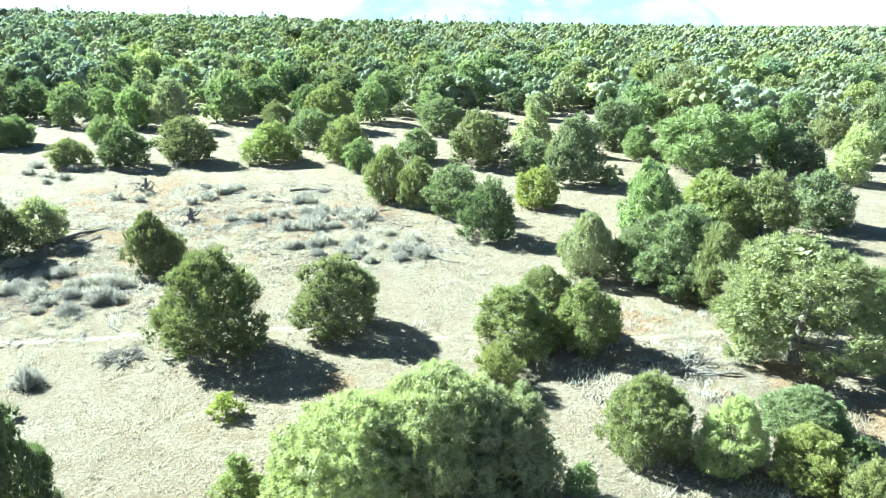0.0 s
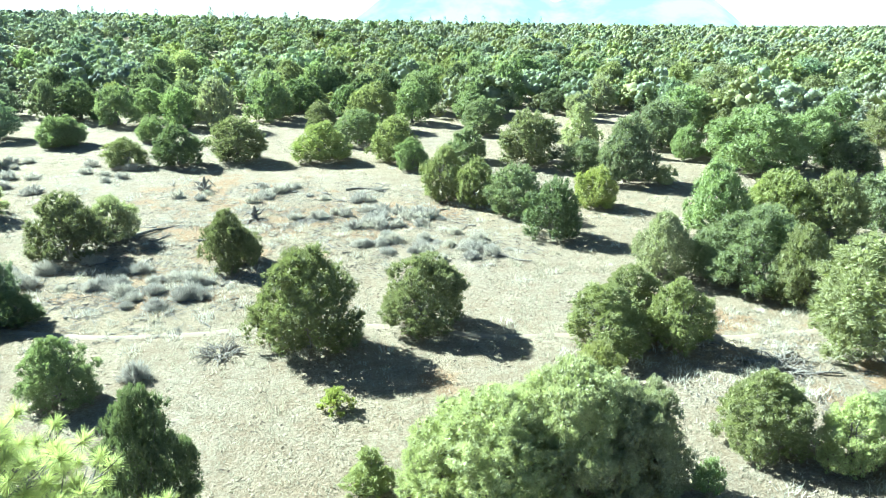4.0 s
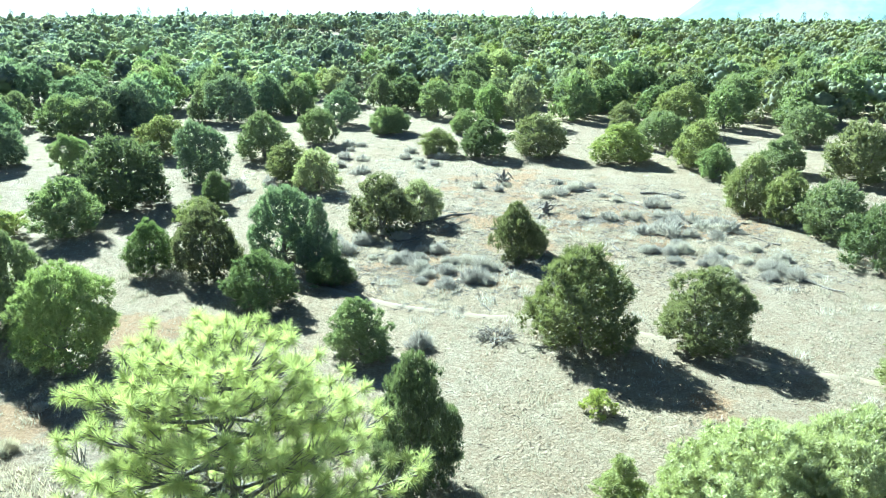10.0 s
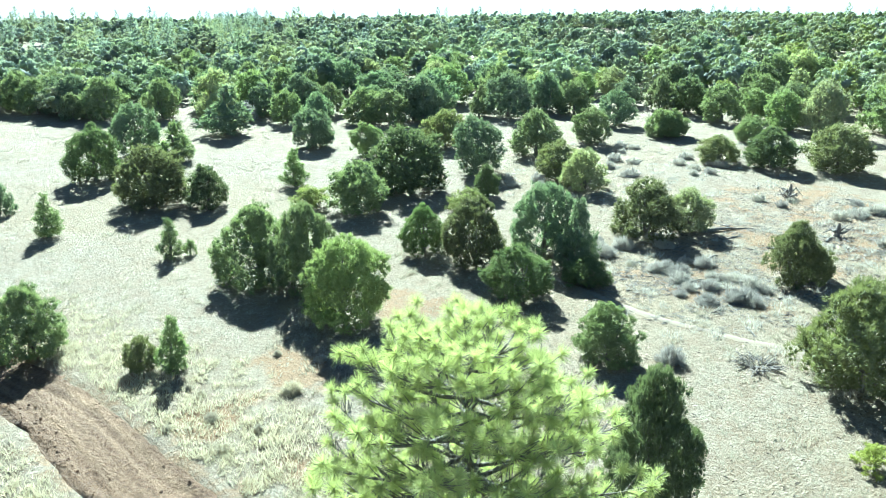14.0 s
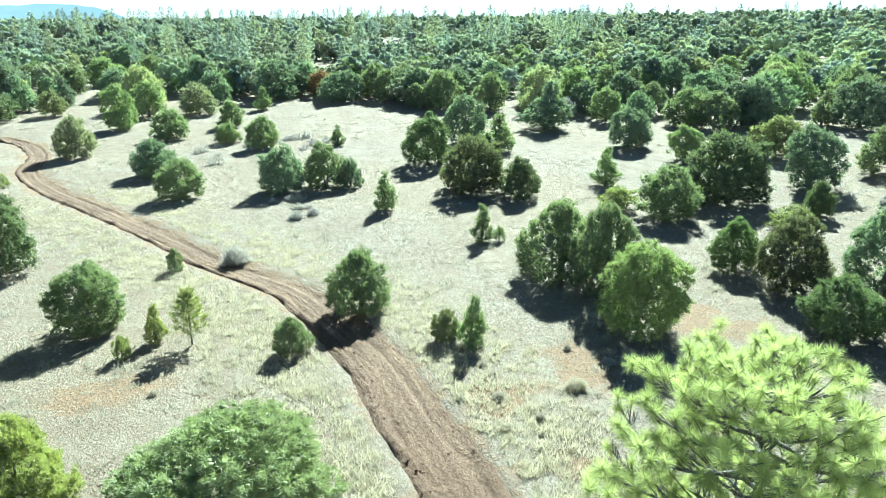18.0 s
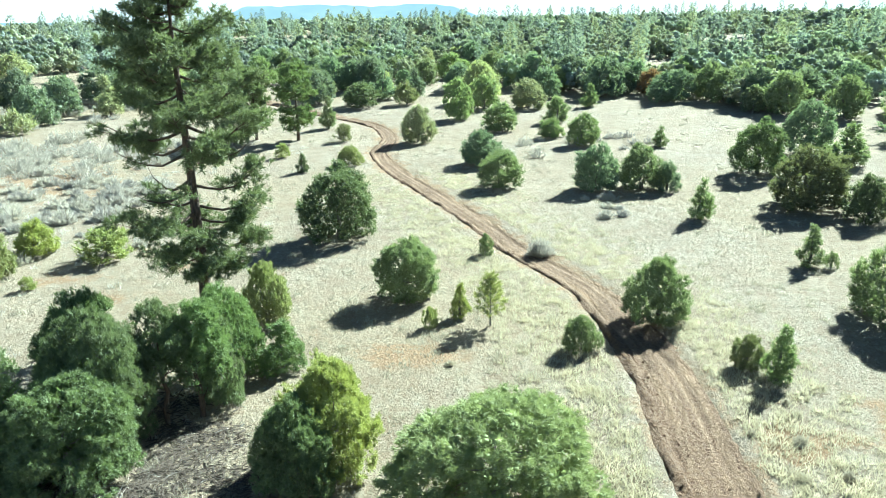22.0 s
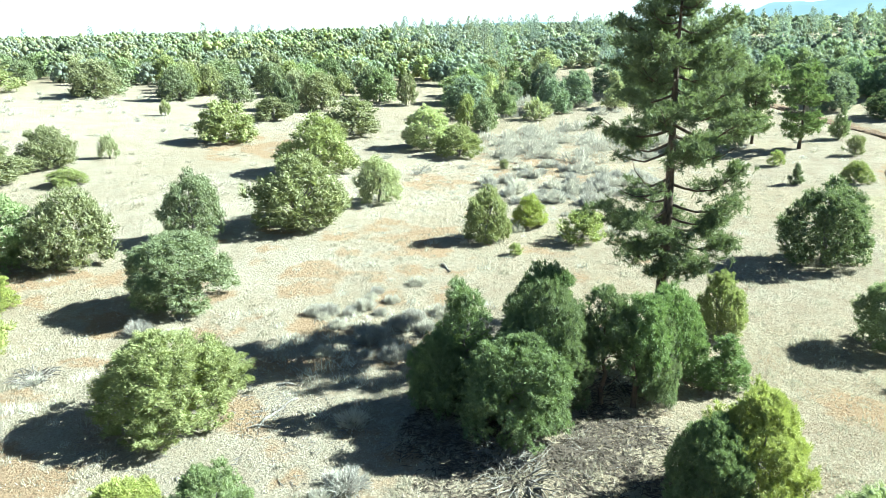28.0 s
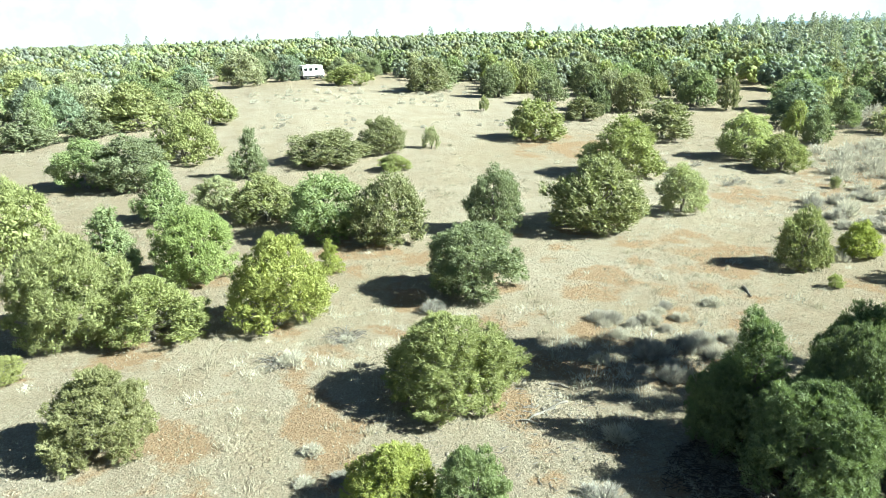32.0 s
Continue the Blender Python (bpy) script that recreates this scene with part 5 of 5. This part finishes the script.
# ---- dry grass ----
def grass(name, count, reach, seed, blades, tall, spread, thin, mat, label, keep):
    """Tufts of dry blades, thicker near the open middle of the clearing."""
    rng = np.random.default_rng(seed)
    a = np.radians(rng.uniform(-45, 205, count))
    r = reach[0] + (reach[1] - reach[0]) * rng.random(count) ** 0.85
    x, y = EAR[0] - np.sin(a) * r, EAR[1] + np.cos(a) * r
    ok = keep(x, y, rng)
    x, y = x[ok], y[ok]
    ok = road_distance(np.stack([x, y], 1)) > 1.7
    x, y = x[ok], y[ok]
    p = np.stack([x, y, [ground_z(u, v) - 0.02 for u, v in zip(x, y)]], 1)
    s = rng.uniform(0.6, 1.4, (len(p), 1)).repeat(blades, 1).reshape(-1, 1)
    m = len(p) * blades
    q = np.repeat(p, blades, 0) + rng.normal(0, 1, (m, 3)) * [spread, spread, 0] * s
    d = unit(rng.normal(0, 0.55, (m, 3)) * [1, 1, 0.2] + [0, 0, 1])
    w = unit(np.cross(d, rng.normal(0, 1, (m, 3)))) * thin * s
    ln = tall * s * rng.uniform(0.6, 1.3, (m, 1))
    v = np.stack([q - w, q + w, q + d * ln], 1).reshape(-1, 3)
    return tagged(new(name, mesh_of(name, [(v, np.arange(m * 3).reshape(-1, 3))], mat)), label, "grass", kind="stuff")


def patchy(scale, cut, z):
    return lambda x, y, rng: np.array([noise.noise((u * scale, v * scale, z)) for u, v in zip(x, y)]) + rng.normal(0, 0.2, len(x)) > cut


grass("dry_grass", 90000, (9, 66), 3, 4, 0.10, 0.05, 0.022, STRAW, "short pale dry grass tufts over the clearing", patchy(0.25, -0.25, 3))
grass("straw_tufts", 9000, (12, 95), 4, 44, 0.22, 0.15, 0.013, STRAW, "pale yellow bunch grass tufts", patchy(0.12, 0.14, 8))
ROUGH = ((-10, 44, 15, 9), (-18, 31, 6, 5), (-56, -40, 19, 14), (-20, -23, 6, 4), (-8, -28, 5, 4), (-35, 48, 10, 9), (9, 24, 6, 5))


def rough_ground(x, y, rng):
    k = np.max([np.exp(-((x - a) / c) ** 2 - ((y - b) / d) ** 2) for a, b, c, d in ROUGH], axis=0)
    return (k > rng.random(len(x))) & patchy(0.5, -0.1, 5)(x, y, rng)


grass("low_grey_scrub", 15000, (14, 85), 9, 46, 0.24, 0.17, 0.013, SAGE, "low grey scrub and weeds between the shrubs", rough_ground)
grass("roadside_tufts", 60000, (14, 60), 6, 40, 0.20, 0.14, 0.013, STRAW, "pale yellow bunch grass along the dirt road", lambda x, y, rng: (road_distance(np.stack([x, y], 1)) < 5.5 * rng.random(len(x)) ** 0.7 + 1.2) & (rng.random(len(x)) < 0.8))


def litter(name, count, cx, cy, rx, ry, seed, lo, hi, mat, label):
    """Twigs and chips strewn over the ground."""
    rng = np.random.default_rng(seed)
    a, q = rng.uniform(0, 6.28, count), 1.25 * rng.random(count) ** 0.8
    x, y = cx + rx * q * np.cos(a), cy + ry * q * np.sin(a)
    ok = np.array([noise.noise((u * 0.6, v * 0.6, 4)) for u, v in zip(x, y)]) + rng.normal(0, 0.15, count) > -0.12
    x, y, count = x[ok], y[ok], int(ok.sum())
    z = np.array([ground_z(u, v) + 0.02 for u, v in zip(x, y)])
    p = np.stack([x, y, z], 1)
    t = rng.uniform(0, 6.28, count)
    d = np.stack([np.cos(t), np.sin(t), rng.normal(0.05, 0.15, count)], 1) * rng.uniform(lo, hi, (count, 1)) * 0.5
    s = np.stack([-np.sin(t), np.cos(t), 0 * t], 1) * rng.uniform(0.008, 0.022, (count, 1))
    up = np.array([0, 0, 0.03])
    v = np.stack([p - d, p + s, p + d, p - s, p + up], 1)
    i = np.arange(count)[:, None] * 5
    f = np.concatenate([np.concatenate([i + j, i + k, i + 4], 1) for j, k in ((0, 1), (1, 2), (2, 3), (3, 0))])
    return tagged(new(name, mesh_of(name, [(v.reshape(-1, 3), f)], mat)), label, "litter", kind="stuff")


litter("twig_litter", 6500, -12.5, 43.5, 14, 9, 1, 0.15, 0.7, DEADWOOD, "grey twigs and chips strewn over stony ground")
litter("twig_litter", 2200, -18, 30.5, 5.5, 4.2, 2, 0.15, 0.8, DEADWOOD, "grey twigs strewn between shrubs")
litter("twig_litter", 350, -18.5, -12.5, 4.5, 4.0, 3, 0.15, 0.8, DEADWOOD, "pale dead twigs under the pines")
litter("twig_litter", 900, -13, -20.5, 5, 4, 4, 0.1, 0.5, DEADWOOD, "grey twigs on reddish soil")
# needle litter, strewn thick and dark to stand for tree shade as well
litter("dark_litter", 11000, -18.8, -12.6, 4.0, 3.6, 5, 0.12, 0.5, LITTER, "dark needle and bark litter under the pines, also standing for their shade")
litter("dark_litter", 5200, -12.5, 43.5, 15, 9, 6, 0.1, 0.4, LITTER, "dark wood chips strewn over stony ground")
litter("twig_litter", 900, 9, 24, 4, 3.5, 7, 0.1, 0.6, DEADWOOD, "grey twigs strewn on the ground")
litter("dark_litter", 2600, -8, 35, 16, 15, 8, 0.08, 0.3, LITTER, "dark chips strewn over dry ground")


# ---- the woods round the clearing ----
RIM_AZ = (-60, -30, 0, 15, 30, 45, 60, 75, 90, 100, 115, 130, 150, 162, 175, 185, 195, 230)
RIM_R = (55, 62, 68, 72, 78, 82, 80, 84, 95, 110, 92, 95, 98, 140, 150, 96, 74, 70)


def polar(a, r):
    return EAR[0] - math.sin(radians(a)) * r, EAR[1] + math.cos(radians(a)) * r


def openness(x, y):
    return noise.noise((x * 0.018, y * 0.018, 5.5)) + 0.5 * noise.noise((x * 0.05, y * 0.05, 2.5))


rnd = random.Random(5)
grid, placed = {}, 0
TONES = ("olive", "green", "green", "blue", "olive", "dark", "pale")
# bluer mix for bearings towards the sun, standing in for haze there
HAZE_TONES = ("blue", "green", "blue", "blue", "green", "pale", "green")


def roomy(x, y, gap):
    c = (int(x // 3), int(y // 3))
    for i in (-1, 0, 1):
        for j in (-1, 0, 1):
            for u, v in grid.get((c[0] + i, c[1] + j), ()):
                if (u - x) ** 2 + (v - y) ** 2 < gap * gap:
                    return False
    grid.setdefault(c, []).append((x, y))
    return True


n = 0
while n < 520:
    a = rnd.uniform(-36, 198)
    rim = float(np.interp(a, RIM_AZ, RIM_R))
    r = rim + (150 - 0.4 * rim) * rnd.random() ** 1.2 * 0.62
    x, y = polar(a, r)
    if r < rim * (1 + 0.3 * noise.noise((x * 0.03, y * 0.03, 1.1))):
        continue
    if openness(x, y) > 0.30 or road_distance(np.array([[x, y]]))[0] < 4 or not roomy(x, y, 2.9) or min((x - u) ** 2 + (y - v) ** 2 for u, v in PLANTED) < 7:
        continue
    n += 1
    h = rnd.uniform(3.2, 5.6)
    tone = rnd.choice(TONES if a < 30 or a > 135 else HAZE_TONES)
    (juniper if n % 9 < 4 else pinyon)(x, y, h, h * rnd.uniform(0.8, 1.15), tone, 1000 + n)


def wood_form(seed, grade):
    """A distant tree, 1 m high; grade 0 is the finest. Pointed forms are tall pines."""
    rng = np.random.default_rng(seed)
    if grade == "pine":
        blocks = [tube([(0, 0, 0), (0.01, 0, 0.5), (0, 0, 0.97)], [0.016, 0.011, 0.003], 5)]
        n = 46
        u = 0.2 + 0.8 * (np.arange(n) + rng.random(n)) / n
        a = np.arange(n) * 2.4 + rng.uniform(-0.5, 0.5, n)
        r = 0.20 * (1.02 - u) ** 0.6 * rng.uniform(0.4, 1.15, n)
        p = np.stack([r * np.cos(a), r * np.sin(a), u], 1)
        d = unit(np.stack([np.cos(a), np.sin(a), 0 * a + 0.3], 1))
        return blocks + puff_blocks(p, d, 0.058 * rng.uniform(0.7, 1.3, (n, 1)) * (1.25 - 0.65 * u[:, None]), 14, 0.15, 0.7, 0.3, 0.5, 0.8, rng, (0.3, 0.6))
    n, size, fans = ((46, 0.115, 13), (16, 0.19, 6), (0, 0, 0))[grade]
    wide = rng.uniform(0.40, 0.54)
    d = unit(rng.normal(0, 1, (n, 3)) * [1, 1, 0.9] + [0, 0, 0.2])
    swell = 1 + 0.10 * np.sin(d * 4.3 + seed * 2).sum(1, keepdims=True)
    q = d * [wide, wide, 0.43] * swell * rng.uniform(0.6, 1.0, (n, 1)) + [0, 0, 0.5]
    q[:, 2] = np.maximum(q[:, 2], 0.10)
    bv, bf = ball(1)
    if grade == 2:
        e = unit(rng.normal(0, 1, (16, 3)) + [0, 0, 0.4])
        return [(bv * [wide, wide, 0.42] * rng.uniform(0.7, 1.1, (len(bv), 1)) + [0, 0, 0.45], bf), sprays(e * [wide, wide, 0.42] * 0.85 + [0, 0, 0.48], e, 0.2, 0.07, 1, 0.4, 0.5, rng)]
    body = bv * [0.5 * wide, 0.5 * wide, 0.24] * rng.uniform(0.8, 1.1, (len(bv), 1)) + [0, 0, 0.46]
    return [(body, bf)] + puff_blocks(q, d, size * rng.uniform(0.65, 1.3, (n, 1)), fans, 0.15, 0.48, 0.3, 0.6, 0.92, rng, (0.52, 0.92))


def grove_mesh(name, size, count, forms, h0, h1, seed, mats):
    """A patch of wood, size across: trees of mixed height and green, joined."""
    rng = np.random.default_rng(seed)
    spots, blocks, slots = [], [], []
    gap = 0.72 * size / math.sqrt(count)
    for i in range(count * 30):
        if len(spots) == count:
            break
        x, y = rng.uniform(-0.56, 0.56, 2) * size
        if all((x - u) ** 2 + (y - v) ** 2 > gap * gap for u, v in spots):
            spots.append((x, y))
    for i, (x, y) in enumerate(spots):
        h, k, a = h0 + (h1 - h0) * rng.random() ** 1.2, rng.uniform(0.85, 1.2), rng.uniform(0, 6.28)
        turn = np.array([[math.cos(a) * k, -math.sin(a) * k, 0], [math.sin(a) * k, math.cos(a) * k, 0], [0, 0, 1]]) * h
        slot = int(rng.integers(0, len(mats)))
        for v, f in forms[int(rng.integers(0, len(forms)))]:
            blocks.append((np.asarray(v) @ turn.T + [x, y, -0.15], f))
            slots.append(np.full(len(f), slot, np.int32))
    me = mesh_of(name, blocks, mats[0])
    for m in mats[1:]:
        me.materials.append(m)
    me.polygons.foreach_set("material_index", np.concatenate(slots))
    return me


def woods(name, label, meshes, size, r0, r1, seed, az=(-40, 202), open_cut=0.3, share=1.0):
    """Groves laid side by side between two distances, leaving the glades open."""
    rng = random.Random(seed)
    n = int(r1 // size) + 1
    for i in range(-n, n + 1):
        for j in range(-n, n + 1):
            x, y = EAR[0] + (i + rng.uniform(-0.3, 0.3)) * size, EAR[1] + (j + rng.uniform(-0.3, 0.3)) * size
            turn, pick, luck = rng.uniform(0, 6.28), rng.randrange(1000), rng.random()
            r, a = math.hypot(x - EAR[0], y - EAR[1]), azimuth(x, y)
            if not (az[0] < a < az[1] and max(r0, float(np.interp(a, RIM_AZ, RIM_R)) + 26) < r < r1) or luck > share:
                continue
            if math.hypot(x + 27.7, y + 156.6) < 26:
                continue
            if r < 300 and (openness(x, y) > open_cut or road_distance(np.array([[x, y]]))[0] < 12):
                continue
            # the bluer, haze-tinted groves go on the bearings in between
            warm = a < 25 or a > 138
            ob = new(name, meshes[warm][pick % len(meshes[warm])])
            ob.location, ob.rotation_euler = (x, y, lie(x, y)), (0, 0, turn)
            tagged(ob, label, "woods", kind="stuff")


FINE, COARSE, FARTHEST = ([wood_form(i, g) for i in range(8)] for g in (0, 1, 2))
PINES = [wood_form(i, "pine") for i in range(6)]
COOL = [HAZED_WOODS[k] for k in ("wood_green", "wood_blue", "wood_olive", "wood_green", "wood_olive", "wood_dark")]
WARM = [GREENS["olive"], HAZED_WOODS["wood_olive"], GREENS["green"], HAZED_WOODS["wood_green"], GREENS["dark"]]
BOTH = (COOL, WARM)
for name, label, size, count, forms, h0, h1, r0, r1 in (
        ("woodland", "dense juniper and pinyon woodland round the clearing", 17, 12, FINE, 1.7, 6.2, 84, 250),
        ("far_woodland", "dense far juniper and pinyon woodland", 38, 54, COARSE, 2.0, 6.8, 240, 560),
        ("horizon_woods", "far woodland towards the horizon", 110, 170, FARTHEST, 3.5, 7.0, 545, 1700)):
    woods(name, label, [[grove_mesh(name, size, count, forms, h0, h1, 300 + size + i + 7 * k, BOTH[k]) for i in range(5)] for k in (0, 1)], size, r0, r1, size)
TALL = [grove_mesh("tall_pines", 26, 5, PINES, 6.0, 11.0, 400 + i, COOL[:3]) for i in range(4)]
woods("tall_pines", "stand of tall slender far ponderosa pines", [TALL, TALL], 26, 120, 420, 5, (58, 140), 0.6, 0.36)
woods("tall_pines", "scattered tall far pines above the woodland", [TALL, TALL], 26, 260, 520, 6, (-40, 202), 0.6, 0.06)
